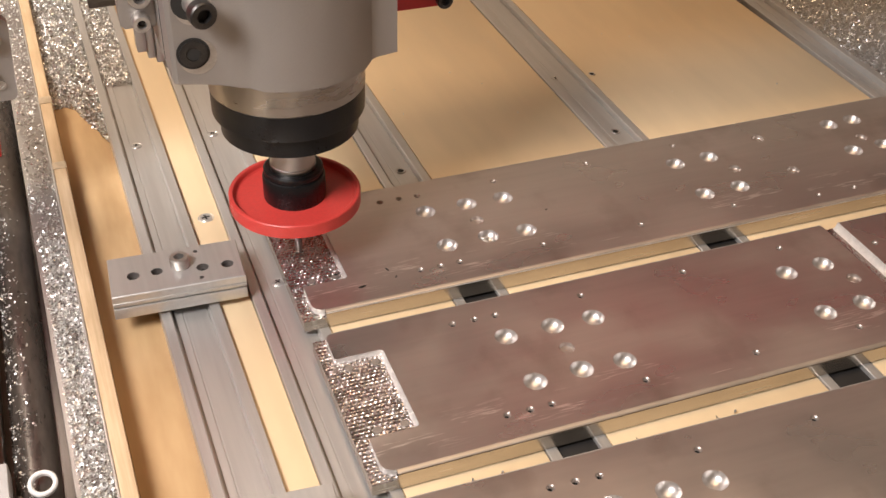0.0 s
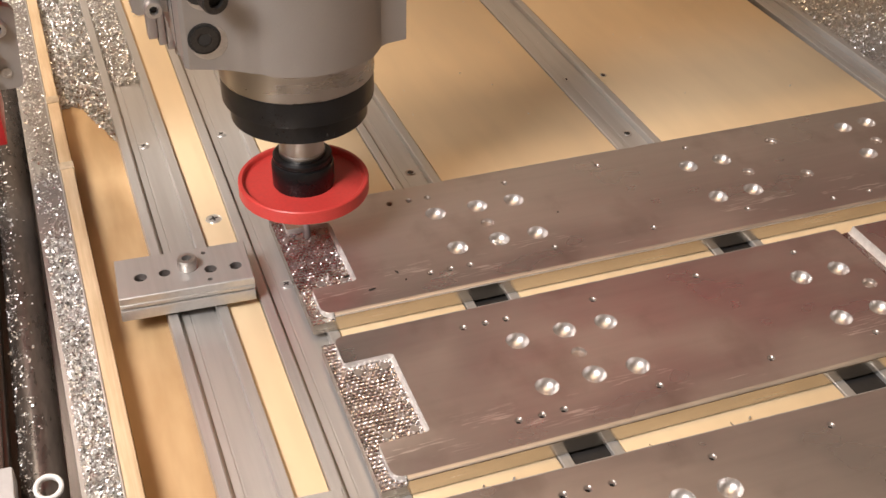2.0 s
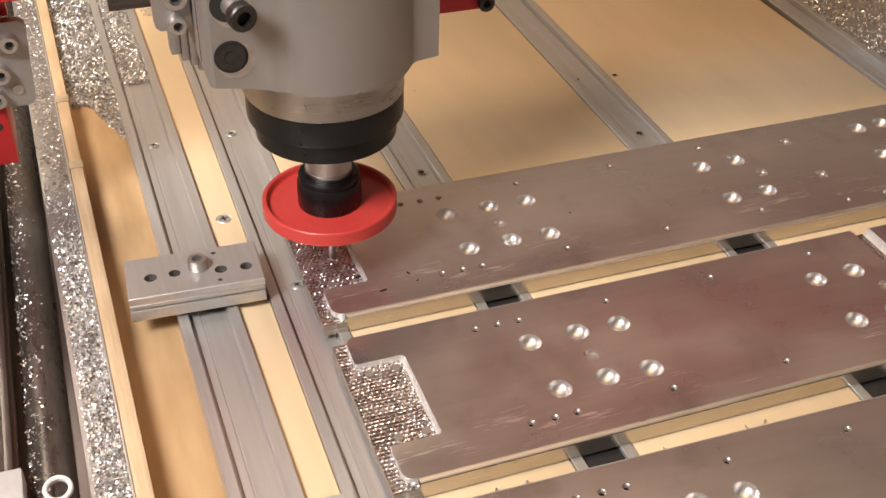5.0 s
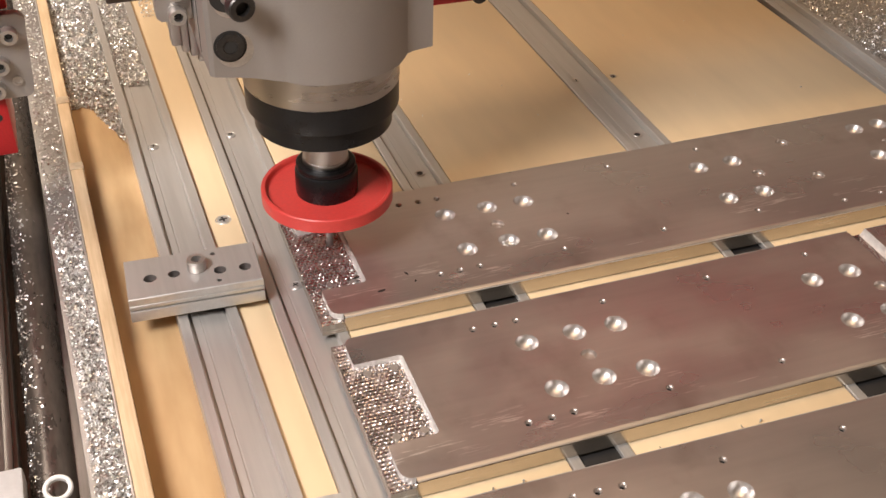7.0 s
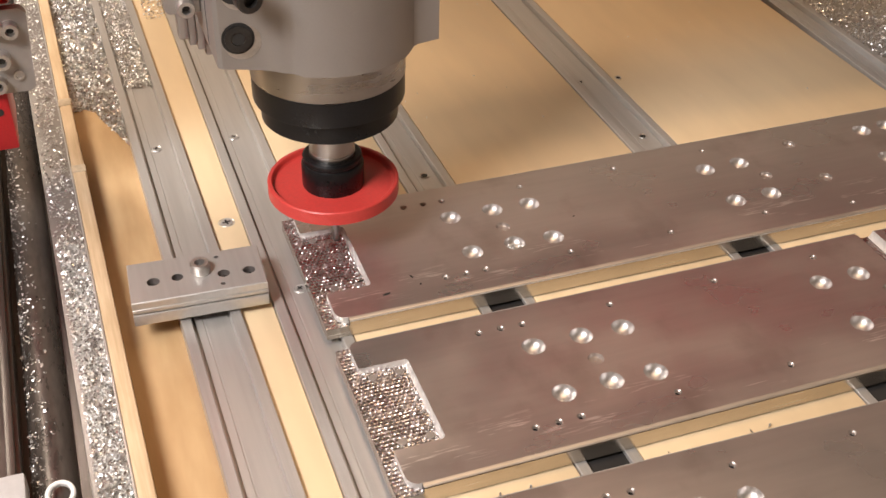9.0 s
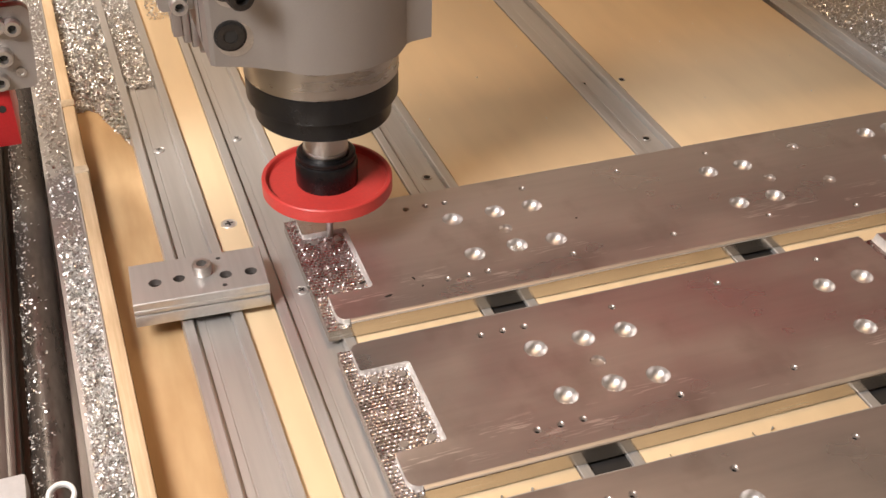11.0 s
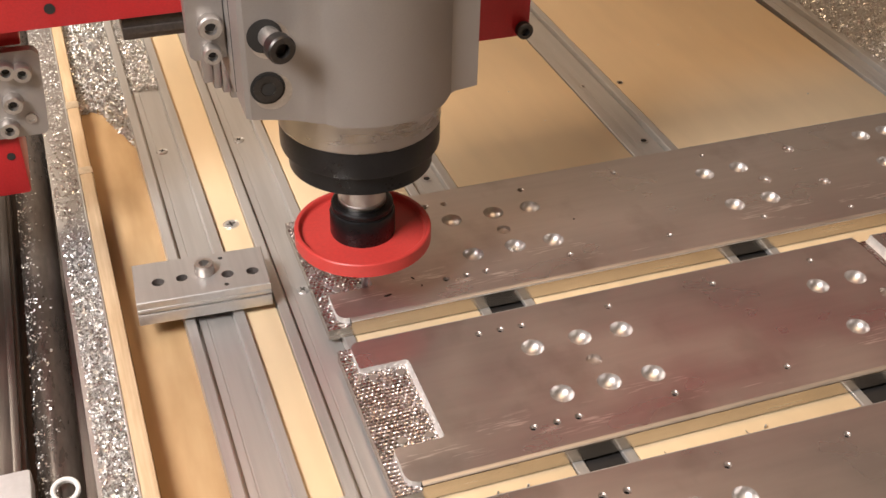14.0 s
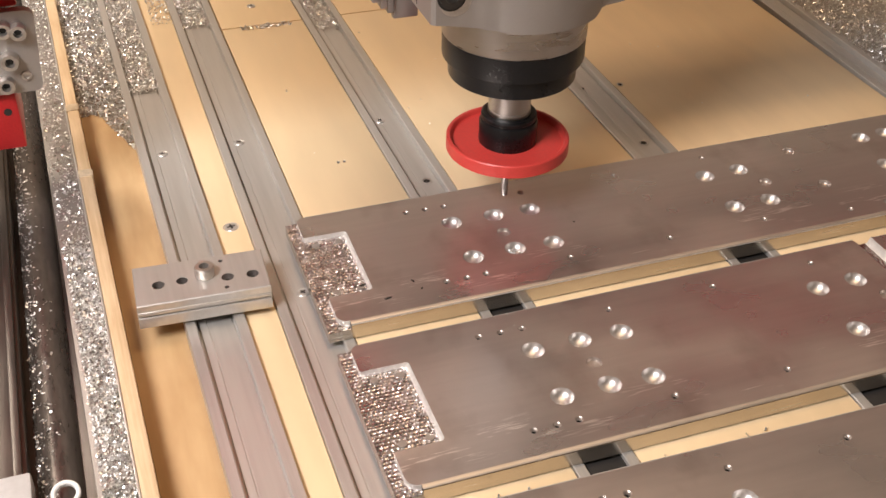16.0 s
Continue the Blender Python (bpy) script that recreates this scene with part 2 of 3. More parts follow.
def profile_rail(cx, w, y0, y1, lean=0.0, label="aluminium T-slot profile with a recessed channel"):
    """A channelled profile: two flat rims, a lower lip, and a floor with fine ribs."""
    h = w / 2
    pts = [(-h, -0.0275), (-h, 0.0), (-h + 0.0056, 0.0), (-h + 0.0058, -0.0050), (-h + 0.0070, -0.0050), (-h + 0.0074, -0.0034), (-h + 0.0112, -0.0034), (-h + 0.0114, -0.0039),
           (-h + 0.0121, -0.0039), (-h + 0.0122, -0.0037), (h - 0.0070, -0.0040), (h - 0.0068, -0.0047), (h - 0.0060, -0.0047), (h - 0.0057, 0.0), (h, 0.0), (h, -0.0275)]
    bm = bmesh.new()
    a = [bm.verts.new((x, y0, z)) for x, z in pts]
    b = [bm.verts.new((x, y1, z)) for x, z in pts]
    n = len(pts)
    for i in range(n):
        bm.faces.new((a[i], b[i], b[(i + 1) % n], a[(i + 1) % n]))
    bm.faces.new(a)
    bm.faces.new(b[::-1])
    bmesh.ops.recalc_face_normals(bm, faces=bm.faces)
    sharp = [e for e in bm.edges if len(e.link_faces) == 2 and abs(e.verts[0].co.z - e.verts[1].co.z) < 1e-6 and e.verts[0].co.z > -0.0005]
    bmesh.ops.bevel(bm, geom=sharp, offset=0.0004, segments=1, affect="EDGES")
    ob = part("aluminium_profile", bm, ALU, bed, label)
    ob.location, ob.rotation_euler = (cx, 0, 0), (0, 0, radians(lean))
    return ob


EXT = {"a": (-0.1460, 0.0315, 0.75), "b": (-0.0960, 0.0330, 0.1), "c": (0.0060, 0.0310, 0.6), "d": (0.1612, 0.0325, 0.0), "e": (0.3745, 0.0270, -1.0)}
RAILS = {}
for key, (cx, w, lean) in EXT.items():
    RAILS[key] = profile_rail(cx, w, Y0, Y1, lean)

bm = bmesh.new()
prism(bm, [(-0.1300 - 0.01309 * Y0, Y0), (-0.1128 - 0.00175 * Y0, Y0), (-0.1128 - 0.00175 * Y1, Y1), (-0.1300 - 0.01309 * Y1, Y1)], -0.0278, -0.0030, 0.0004)
part("bed_panel", bm, PLY, bed, "narrow birch strip between two aluminium profiles")
CL = math.tan(radians(0.6))
panel(-0.0788, -0.0101, Y0, 0.3568, -0.0006, lean1=CL)
panel(-0.0788, -0.0101, 0.3582, Y1, -0.0006, lean1=CL)
panel(0.0221, 0.1443, Y0, 0.3571, -0.0006, lean0=CL)
panel(0.0221, 0.1443, 0.3585, Y1, -0.0006, lean0=CL)
panel(0.1781, 0.3600, Y0, Y1, -0.0006)
slab("side_tray", 0.3890, 0.75, Y0, Y1, -0.0278, -0.010, ALU, "aluminium tray beside the bed full of chips")


def bed_hole(x, y, z, r=0.0034):
    """A countersunk screw sunk in its hole: a bright sloping rim round a drive painted black as shade."""
    bm = bmesh.new()
    lathe(bm, [(r * 0.60, 0.00015), (r * 0.80, 0.0003), (r, 0.0006), (r * 1.08, 0.0002)], 24)
    bmesh.ops.delete(bm, geom=[f for f in bm.faces if len(f.verts) > 4], context="FACES")
    h = part("screw_hole", bm, BOLT, bed)
    h.location = (x, y, z + 0.0003)
    # Flat black disc in place of the shaded drive.
    bm = bmesh.new()
    lathe(bm, [(r * 0.70, -0.0003), (r * 0.70, 0.00022)], 18)
    part("socket", bm, SHADE_AND_NICK, h)


def bed_screw(x, y, z, r=0.0034):
    bm = bmesh.new()
    lathe(bm, [(r, -0.0004), (r, 0.0004), (r * 0.93, 0.0007), (r * 0.80, 0.0004), (r * 0.74, 0.0008), (r * 0.45, 0.0010)], 24)
    s = part("bed_screw", bm, ALU, bed, "countersunk zinc screw")
    s.location = (x, y, z)
    # Black cross on the head, drawn for the shade in its slots.
    bm = bmesh.new()
    box(bm, -r * 0.5, r * 0.5, -r * 0.12, r * 0.12, 0.0006, 0.00106, 0)
    box(bm, -r * 0.12, r * 0.12, -r * 0.5, r * 0.5, 0.0006, 0.00108, 0)
    turned(bm, pose(0, 0, 0, 0, 0, 30 + 900 * x))
    part("socket", bm, SHADE_AND_NICK, s)
    return s


for x, y, z in [(-0.0985, 0.1865, -0.0038), (-0.1492, 0.1869, -0.0038), (-0.0954, 0.0151, -0.0038),
                (0.0003, 0.1864, -0.0038), (-0.1216, 0.0895, -0.0035), (-0.0480, 0.395, -0.0008)]:
    bed_screw(x, y, z, 0.0050 if z > -0.0036 and x < -0.1 else 0.0036)
bed_hole(-0.0425, 0.1368, -0.0008, 0.0010)
bed_hole(-0.0385, 0.1368, -0.0008, 0.0010)

bed_hole(0.1560, 0.1873, -0.0040, 0.0024)
bed_hole(0.1632, 0.1038, -0.0040, 0.0030)
bed_hole(0.0070, 0.1030, -0.0040, 0.0030)
bed_hole(0.1826, 0.1795, -0.0008, 0.0022)

# ---- the side of the machine ----
side = empty("side_frame", -0.1955, 0, 0)
TAPES = ((0.2487, 0.0100), (0.1607, 0.0085))
side.rotation_euler = (0, 0, radians(0.95))
tagged(side, "plywood and aluminium side frame of the router bed", "side frame")
bm = bmesh.new()
box(bm, 0.0035, 0.0365, Y0, Y1, -0.0278, -0.0110, 0.0005)
part("floor_board", bm, BOARD, side, "honey-coloured plywood board")
bm = bmesh.new()
box(bm, -0.0045, 0.0033, Y0, Y1, -0.0278, 0.0045, 0.0012)
part("ply_strip", bm, PLY_EDGE, side, "worn plywood strip standing on edge")
for y, k in TAPES:
    bm = bmesh.new()
    box(bm, -0.0049, 0.0038, y, y + k, -0.0060, 0.0049, 0.0006)
    part("tape_band", bm, TAPE, side, "greyish band of tape round the strip")
bm = bmesh.new()
box(bm, -0.0228, -0.0048, Y0, Y1, -0.0278, 0.0012, 0.0006)
part("angle_ledge", bm, CAST, side, "flat aluminium ledge strewn with chips")
bm = bmesh.new()
box(bm, -0.0058, -0.0047, Y0, Y1, 0.0013, 0.0032, 0.0003)
part("angle_lip", bm, ALU, side)

guide = empty("guide_rail", -0.2345, 0, -0.03)
tagged(guide, "black oiled round guide tube beside a steel rail", "guide rail")
bm = bmesh.new()
lathe(bm, [(0.0110, Y0), (0.0110, Y1)], 32)
turned(bm, Matrix.Rotation(radians(-90), 4, "X"))
part("tube", bm, OILED, guide)
bm = bmesh.new()
box(bm, -0.0165, 0.0135, Y0, Y1, -0.026, -0.012, 0.001)
part("tube_bed", bm, RAIL, guide)
bm = bmesh.new()
box(bm, -0.034, -0.0135, Y0, Y1, -0.026, 0.012, 0.001)
box(bm, -0.0195, -0.0155, Y0, Y1, 0.0125, 0.0155, 0.0004)
part("steel_rail", bm, RAIL, guide)
bm = bmesh.new()
lathe(bm, [(0.0046, 0), (0.0052, -0.0006), (0.0062, -0.0006), (0.0068, 0.0003), (0.0068, 0.0020), (0.0062, 0.0027), (0.0052, 0.0027), (0.0046, 0.0020), (0.0046, 0)], 32, cap=False)
turned(bm, pose(0.0030, -0.082, 0.0135, 15, 0, 0))
part("end_ring", bm, PALE, guide, "pale ring at the end of the tube")
bm = bmesh.new()
box(bm, -0.040, -0.0110, -0.18, -0.068, 0.008, 0.020, 0.0015)
part("end_block", bm, GREY, guide, "pale grey end block")


# ---- the machined bars ----
TH = 0.0104
LIP = 0.0026    # width of the rounded near edge
BIG = [(0.0, 0.0), (0.0255, 0.0005), (0.0488, -0.0008), (-0.0005, 0.0353), (0.0257, 0.0352), (0.0488, 0.0344)]
BIG2 = [(0.1682, -0.0009), (0.1932, -0.0006), (0.1682, 0.0350), (0.1929, 0.0354), (0.2925, 0.0455), (0.3121, 0.0463), (0.2880, 0.0126), (0.312, 0.0126)]
SMALL = [(-0.0231, 0.0532), (-0.0111, 0.0531), (0.0005, 0.0527), (0.0504, 0.0529), (0.1137, 0.0535), (-0.0222, -0.0169), (-0.0104, -0.0170), (0.0010, -0.0169),
         (0.0519, -0.0169), (0.1148, -0.0175), (0.1779, -0.0178), (0.2341, -0.0245), (0.2604, -0.0242), (0.1776, 0.0550)]
RB, RS, RM = 0.0059, 0.0019, 0.0040
MID = [(0.0252, 0.0172), (0.2012, 0.0177), (0.2358, 0.0046), (0.2361, 0.0451), (0.3034, 0.0248)]


def ring_pts(x, y, r, n):
    return [(x + r * math.cos(2 * math.pi * i / n), y + r * math.sin(2 * math.pi * i / n)) for i in range(n)]


def sheet_with_holes(outline, holes):
    """Triangles of a flat outline with openings left out."""
    from_pts, faces = [], []
    for loop in [outline] + holes:
        k = len(from_pts)
        from_pts += [Vector(p) for p in loop]
        faces.append(list(range(k, k + len(loop))))
    edges = [(f[i], f[(i + 1) % len(f)]) for f in faces for i in range(len(f))]
    return delaunay_2d_cdt(from_pts, edges, [], 0, 1e-7)


def inside(p, loop):
    c = False
    for (x0, y0), (x1, y1) in zip(loop, loop[1:] + loop[:1]):
        if (y0 > p[1]) != (y1 > p[1]) and p[0] < (x1 - x0) * (p[1] - y0) / (y1 - y0) + x0:
            c = not c
    return c


def machined_bar(ylo, yhi, x1, big, mid, small, pocket, strip, label, xl=-0.0930):
    """A flat aluminium bar with bores and threaded holes; its end is milled down to a low ledge with a pocket."""
    fl = TH - 0.0036
    bar = empty("aluminium_bar", 0, ylo, 0)
    tagged(bar, label, "metal bar", "machined bars on the bed")
    w = yhi - ylo
    if pocket:
        p0, p1 = pocket[0] - ylo, pocket[1] - ylo
        xs, xp, r = xl + 0.0062, -0.0618, 0.0022
        out = [(x1, 0), (x1, w)]
        out += [(xs + 0.0055, w)] + arc(xs + 0.0050, w - 0.0050, 0.0050, 90, 180) + arc(xs + 0.001, p1 + 0.001, 0.001, 180, 270, 3)
        out += arc(xp - r, p1 - r, r, 90, 0) + arc(xp - r, p0 + r, r, 0, -90) + arc(xs + 0.001, p0 - 0.001, 0.001, 90, 180, 3) + arc(xs + 0.0060, 0.0060, 0.0060, 180, 270)
    else:
        out = [(x1, 0), (x1, w), (xl, w), (xl, 0)]
    if x1 < 0.4:
        out = arc(x1 - 0.003, 0.003, 0.003, -90, 0) + arc(x1 - 0.003, w - 0.003, 0.003, 0, 90) + out[2:]
    big = [(x, y - ylo) for x, y in big]
    mid = [(x, y - ylo) for x, y in mid]
    small = [(x, y - ylo) for x, y in small]
    loops = [ring_pts(x, y, RB, 28) for x, y in big] + [ring_pts(x, y, RM, 22) for x, y in mid] + [ring_pts(x, y, RS, 14) for x, y in small]
    ch = 0.0005
    bm = bmesh.new()
    v2, _, tris, *_ = sheet_with_holes(out, loops)
    vs = {}

    def vert(i, z):
        if (i, z) not in vs:
            vs[i, z] = bm.verts.new((v2[i][0], v2[i][1], z))
        return vs[i, z]

    for f in tris:
        c = (sum(v2[i][0] for i in f) / 3, sum(v2[i][1] for i in f) / 3)
        if inside(c, out) and not any(inside(c, h) for h in loops):
            bm.faces.new([vert(i, TH) for i in f])
    bmesh.ops.recalc_face_normals(bm, faces=bm.faces)
    if bm.faces[:] and sum(f.normal.z for f in bm.faces) < 0:
        bmesh.ops.reverse_faces(bm, faces=bm.faces)
    part("top_face", bm, BAR, bar)
    # sides with a small worn edge
    bm = bmesh.new()
    n = len(out)
    ccw = sum(out[i][0] * out[(i + 1) % n][1] - out[(i + 1) % n][0] * out[i][1] for i in range(n)) > 0
    loop = out if ccw else out[::-1]
    fresh = bmesh.new()
    for i in range(n):
        p, q = loop[i], loop[(i + 1) % n]
        if (Vector(p) - Vector(q)).length > 1e-6:
            milled = pocket and max(p[0], q[0]) < xp + 0.001
            b = fresh if milled else bm
            z = fl - 0.001 if milled else 0.0002
            top = TH
            if not milled and max(p[1], q[1]) < 1e-6:
                p, q, top = (p[0], -LIP), (q[0], -LIP), TH - 0.0012
            b.faces.new([b.verts.new(c) for c in ((*p, z), (*q, z), (*q, top), (*p, top))])
    for b in (bm, fresh):
        bmesh.ops.remove_doubles(b, verts=b.verts, dist=1e-6)
    part("side_face", bm, SIDE, bar, "shiny sawn side of the bar")
    if pocket:
        part("milled_wall", fresh, BURR, bar, "bright milled wall", 60)
    else:
        fresh.free()
    # the near edge is rounded over, with a bright worn line along it
    x0 = xs + 0.0060 if pocket else xl
    for name, rows, mat, note in (("rounded_edge", ((0.0, 0.0), (-LIP * 0.45, -0.00012), (-LIP * 0.8, -0.0004), (-LIP * 0.93, -0.0007)), ROUNDED, "rounded near edge of the bar"),
                                  ("worn_line", ((-LIP * 0.93, -0.0007), (-LIP, -0.00122)), BURR if yhi > 0 else SIDE, "thin worn line")):
        bm = bmesh.new()
        k = 120
        grid = [[bm.verts.new((x0 + (x1 - x0) * i / k, y, TH + z + 0.00006 * noise.noise(Vector((i * 0.7, y * 900, ylo * 40))) * (z < 0))) for i in range(k + 1)] for y, z in rows]
        for p, q in zip(grid, grid[1:]):
            for i in range(k):
                bm.faces.new((q[i], q[i + 1], p[i + 1], p[i]))
        part(name, bm, mat, bar, note, 60)
    bm = bmesh.new()
    row = [[bm.verts.new((x, w + dy, TH + dz)) for x in (x0, x1)] for dy, dz in ((-0.0004, 0.00008), (0.0001, 0.00008), (0.0002, -0.0007))]
    for p, q in zip(row, row[1:]):
        bm.faces.new((p[0], p[1], q[1], q[0]))
    bmesh.ops.recalc_face_normals(bm, faces=bm.faces)
    part("worn_edge", bm, ALU, bar, "bright worn edge")
    if pocket:
        # floor of the milled end: rows of small scallops left by the cutter
        bm = bmesh.new()
        step = 0.00036
        nx, ny = int((xp + 0.0005 - xl) / step), int((w + LIP) / step)
        grid = []
        q = 0.0027
        for i in range(nx + 1):
            col = []
            for j in range(ny + 1):
                x, y = xl + i * step, j * step - LIP
                if (y < p0 - 0.001 or y > p1 + 0.001) and x > xs + 0.0075:
                    col.append(None)
                    continue
                wob = noise.noise(Vector((x * 90, y * 90, ylo * 50)))
                u, v = x + 0.0010 * wob, y + 0.0010 * noise.noise(Vector((y * 80, x * 80, ylo * 30)))
                rowj = round(v / (q * 0.88))
                cxx = (round(u / q - 0.5 * (rowj % 2)) + 0.5 * (rowj % 2)) * q
                dd = math.hypot(u - cxx, v - rowj * q * 0.88) / q
                rim = min(abs(y - p0 - 0.003), abs(p1 - 0.003 - y), abs(xp - 0.003 - x))
                ridge = 0.00035 * math.cos(math.hypot(x - xp, y - p1) * 4200) * max(0.0, 1 - rim / 0.0022)
                z = fl + 0.0065 * dd ** 4 + ridge + 0.00040 * wob + 0.00012 * noise.noise(Vector((x * 1100, y * 1100, 2)))
                col.append(bm.verts.new((x, y, z)))
            grid.append(col)
        for i in range(nx):
            for j in range(ny):
                qd = (grid[i][j], grid[i + 1][j], grid[i + 1][j + 1], grid[i][j + 1])
                if all(qd):
                    bm.faces.new(qd)
        part("milled_floor", bm, CUT, bar, "shiny scalloped floor of the milled pocket", 50)
        bm = bmesh.new()
        k = 60
        row = [[bm.verts.new((xp + dx + (0.0006 * noise.noise(Vector((i * 0.9, dz * 3000, ylo))) if dz < 0.0035 else 0), p0 + 0.0012 + (p1 - p0 - 0.0024) * i / k, fl + dz)) for i in range(k + 1)]
               for dx, dz in ((-0.0018, 0.0003), (-0.0010, 0.0008), (-0.0004, 0.0018), (-0.0001, 0.0037))]
        for p, q in zip(row, row[1:]):
            for i in range(k):
                bm.faces.new((p[i], p[i + 1], q[i + 1], q[i]))
        part("fillet", bm, BURR, bar, "bright fillet of the pocket wall", 80)
        bm = bmesh.new()
        box(bm, xl, xs + 0.0059, -LIP, w - 0.0001, 0.0002, fl - 0.0001, 0)
        part("milled_ledge", bm, SIDE, bar)
        first = None
        for x, y in [(-0.0673, p1 - 0.0049), (-0.0810, p1 - 0.0050), (-0.0672, p0 + 0.0066), (-0.0805, p0 + 0.0066)]:
            if first is None:
                bm = bmesh.new()
                lathe(bm, [(0.0022, -0.002), (0.0022, 0.0008)], 18)
                first = part("cut_disc", bm, CAST, bar, "flat grey disc left in the pocket floor")
                first.location = (x, y, fl)
            else:
                again(first, "cut_disc", x, y, fl, bar)
    # bores: blank bright bowls left by a large drill; threaded holes
    bore = tap = None
    for x, y in big:
        if bore is None:
            bm = bmesh.new()
            lathe(bm, [(0.0003, -0.0043), (RB * 0.32, -0.0041), (RB * 0.60, -0.0035), (RB * 0.80, -0.0025), (RB * 0.92, -0.0014), (RB * 0.98, -0.0006), (RB + 0.0002, 0.00012)], 32, cap=False)
            bmesh.ops.reverse_faces(bm, faces=bm.faces)
            bore = part("bore", bm, BORE, bar, "bright drilled bore", 70)
            bore.location = (x, y, TH)
        else:
            tagged(again(bore, "bore", x, y, TH, bar), "bright drilled bore")
    shallow = None
    for x, y in mid:
        if shallow is None:
            bm = bmesh.new()
            lathe(bm, [(0.0002, -0.0021), (RM * 0.85, -0.0020), (RM * 0.96, -0.0014), (RM, -0.0004), (RM + 0.0002, 0.0001)], 26, cap=False)
            bmesh.ops.reverse_faces(bm, faces=bm.faces)
            shallow = part("shallow_bore", bm, DULL, bar, "dull flat-bottomed bore", 40)
            shallow.location = (x, y, TH)
        else:
            again(shallow, "shallow_bore", x, y, TH, bar)
    for x, y in small:
        if tap is None:
            bm = bmesh.new()
            lathe(bm, [(RS * 0.62, -0.0018), (RS * 0.72, -0.0008), (RS * 0.85, -0.0004), (RS + 0.0003, 0.0001)], 16, cap=False)
            bmesh.ops.reverse_faces(bm, faces=bm.faces)
            tap = part("threaded_hole", bm, DULL, bar, "", 40)
            # Black sheet down the hole puts its inner shade into the colour.
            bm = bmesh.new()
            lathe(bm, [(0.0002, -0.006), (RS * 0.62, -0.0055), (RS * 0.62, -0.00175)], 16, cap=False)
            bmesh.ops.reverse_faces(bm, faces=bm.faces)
            thread_shade = part("thread_shade", bm, SHADE_AND_NICK, bar)
            thread_shade.location = (x, y, TH)
            tap.location = (x, y, TH)
        else:
            again(tap, "threaded_hole", x, y, TH, bar)
            again(thread_shade, "thread_shade", x, y, TH, bar)
    if strip:
        # a low milled end, seen beside the next bar
        bm = bmesh.new()
        nx, ny = 20, 200
        g = [[bm.verts.new((xl - strip * (1 - i / nx), w * j / ny, fl + 0.0007 * abs(noise.noise(Vector((i * 0.55, j * 0.55, 7)))))) for j in range(ny + 1)] for i in range(nx + 1)]
        for i in range(nx):
            for j in range(ny):
                bm.faces.new((g[i][j], g[i + 1][j], g[i + 1][j + 1], g[i][j + 1]))
        part("milled_floor", bm, CUT, bar, "shiny scalloped milled end", 50)
        bm = bmesh.new()
        box(bm, xl - strip, xl - 0.0002, 0.0001, w - 0.0001, 0.0002, fl - 0.0003, 0)
        part("milled_ledge", bm, BAR, bar)
        bm = bmesh.new()
        row = [[bm.verts.new((xl + dx, y, fl + dz)) for y in (0.0005, w - 0.0005)] for dx, dz in ((-0.0030, 0.0003), (-0.0016, 0.0012), (-0.0003, 0.0046))]
        for p, q in zip(row, row[1:]):
            bm.faces.new((p[0], p[1], q[1], q[0]))
        part("fillet", bm, BURR, bar, "bright fillet of the milled end", 80)
    return bar


SH = -0.1188
first_bar = machined_bar(-0.0326, 0.0668, 0.46, BIG + BIG2, MID, SMALL, (-0.0105, 0.0465), 0, "grey aluminium bar with drilled bores, its end being milled")
machined_bar(-0.1505, -0.0522, 0.2160, [(x + 0.0013, y + SH) for x, y in BIG] + [(x + 0.0013, y + SH - 0.0011) for x, y in BIG2[:4]], [(x + 0.0013, y + SH) for x, y in MID[:2]], [(x + 0.0013, y + SH) for x, y in SMALL[:11] + SMALL[13:]], (-0.1284, -0.0720), 0,
             "grey aluminium bar with drilled bores and a finished milled pocket")
machined_bar(-0.1505, -0.0535, 0.46, [], [], [(0.2350, -0.0773), (0.2350, -0.128), (0.2600, -0.068)], None, 0.0095,
             "grey aluminium bar lying end to end with the next one", 0.2268)
waiting = machined_bar(-0.2760, -0.1702, 0.46, [(x + 0.0026, y + 2 * SH) for x, y in BIG + BIG2[:4]], [(x + 0.0026, y + 2 * SH) for x, y in MID[:2]], [(x + 0.0026, y + 2 * SH) for x, y in SMALL[:11] + SMALL[13:]], None, 0,
             "grey aluminium bar with drilled bores waiting to be milled")
waiting.rotation_euler = (0, 0, radians(-1.15))
waiting.location.x -= 0.0018
waiting.location.y += 0.0010

# small dark nicks in the face of the bar at work
for x, y, a, b, turn in ((-0.0393, -0.0105, 0.0016, 0.0006, 110), (-0.0566, -0.0208, 0.0024, 0.0008, 10), (-0.0663, -0.0056, 0.0022, 0.0008, 15), (-0.0366, -0.0182, 0.0010, 0.0005, 60), (0.0686, 0.0144, 0.0007, 0.0006, 0)):
    bm = bmesh.new()
    prism(bm, [(a * math.cos(i * 0.7) * (1 + 0.25 * math.sin(i * 2.3)), b * math.sin(i * 0.7)) for i in range(9)], -0.0002, 0.00012)
    nick = part("nick", turned(bm, pose(0, 0, 0, 0, 0, turn)), SHADE_AND_NICK, first_bar, "dark nick in the surface")
    nick.location = (x, y + 0.0326, TH)


# Black block added to darken a profile's channel in the gap between bars.
def channel_block(x, y0, y1):
    bm = bmesh.new()
    box(bm, -0.0098, 0.0098, y0, y1, -0.0039, -0.0022, 0.0004)
    p = tagged(link("channel_block", bm, CHANNEL_BLACK, smooth=30), "black block in the channel of a profile between bars", "pad", "rubber pads between the bars")
    p.location = (x, 0, 0)


channel_block(0.0066, -0.0620, -0.0300)
channel_block(0.0078, -0.1840, -0.1450)
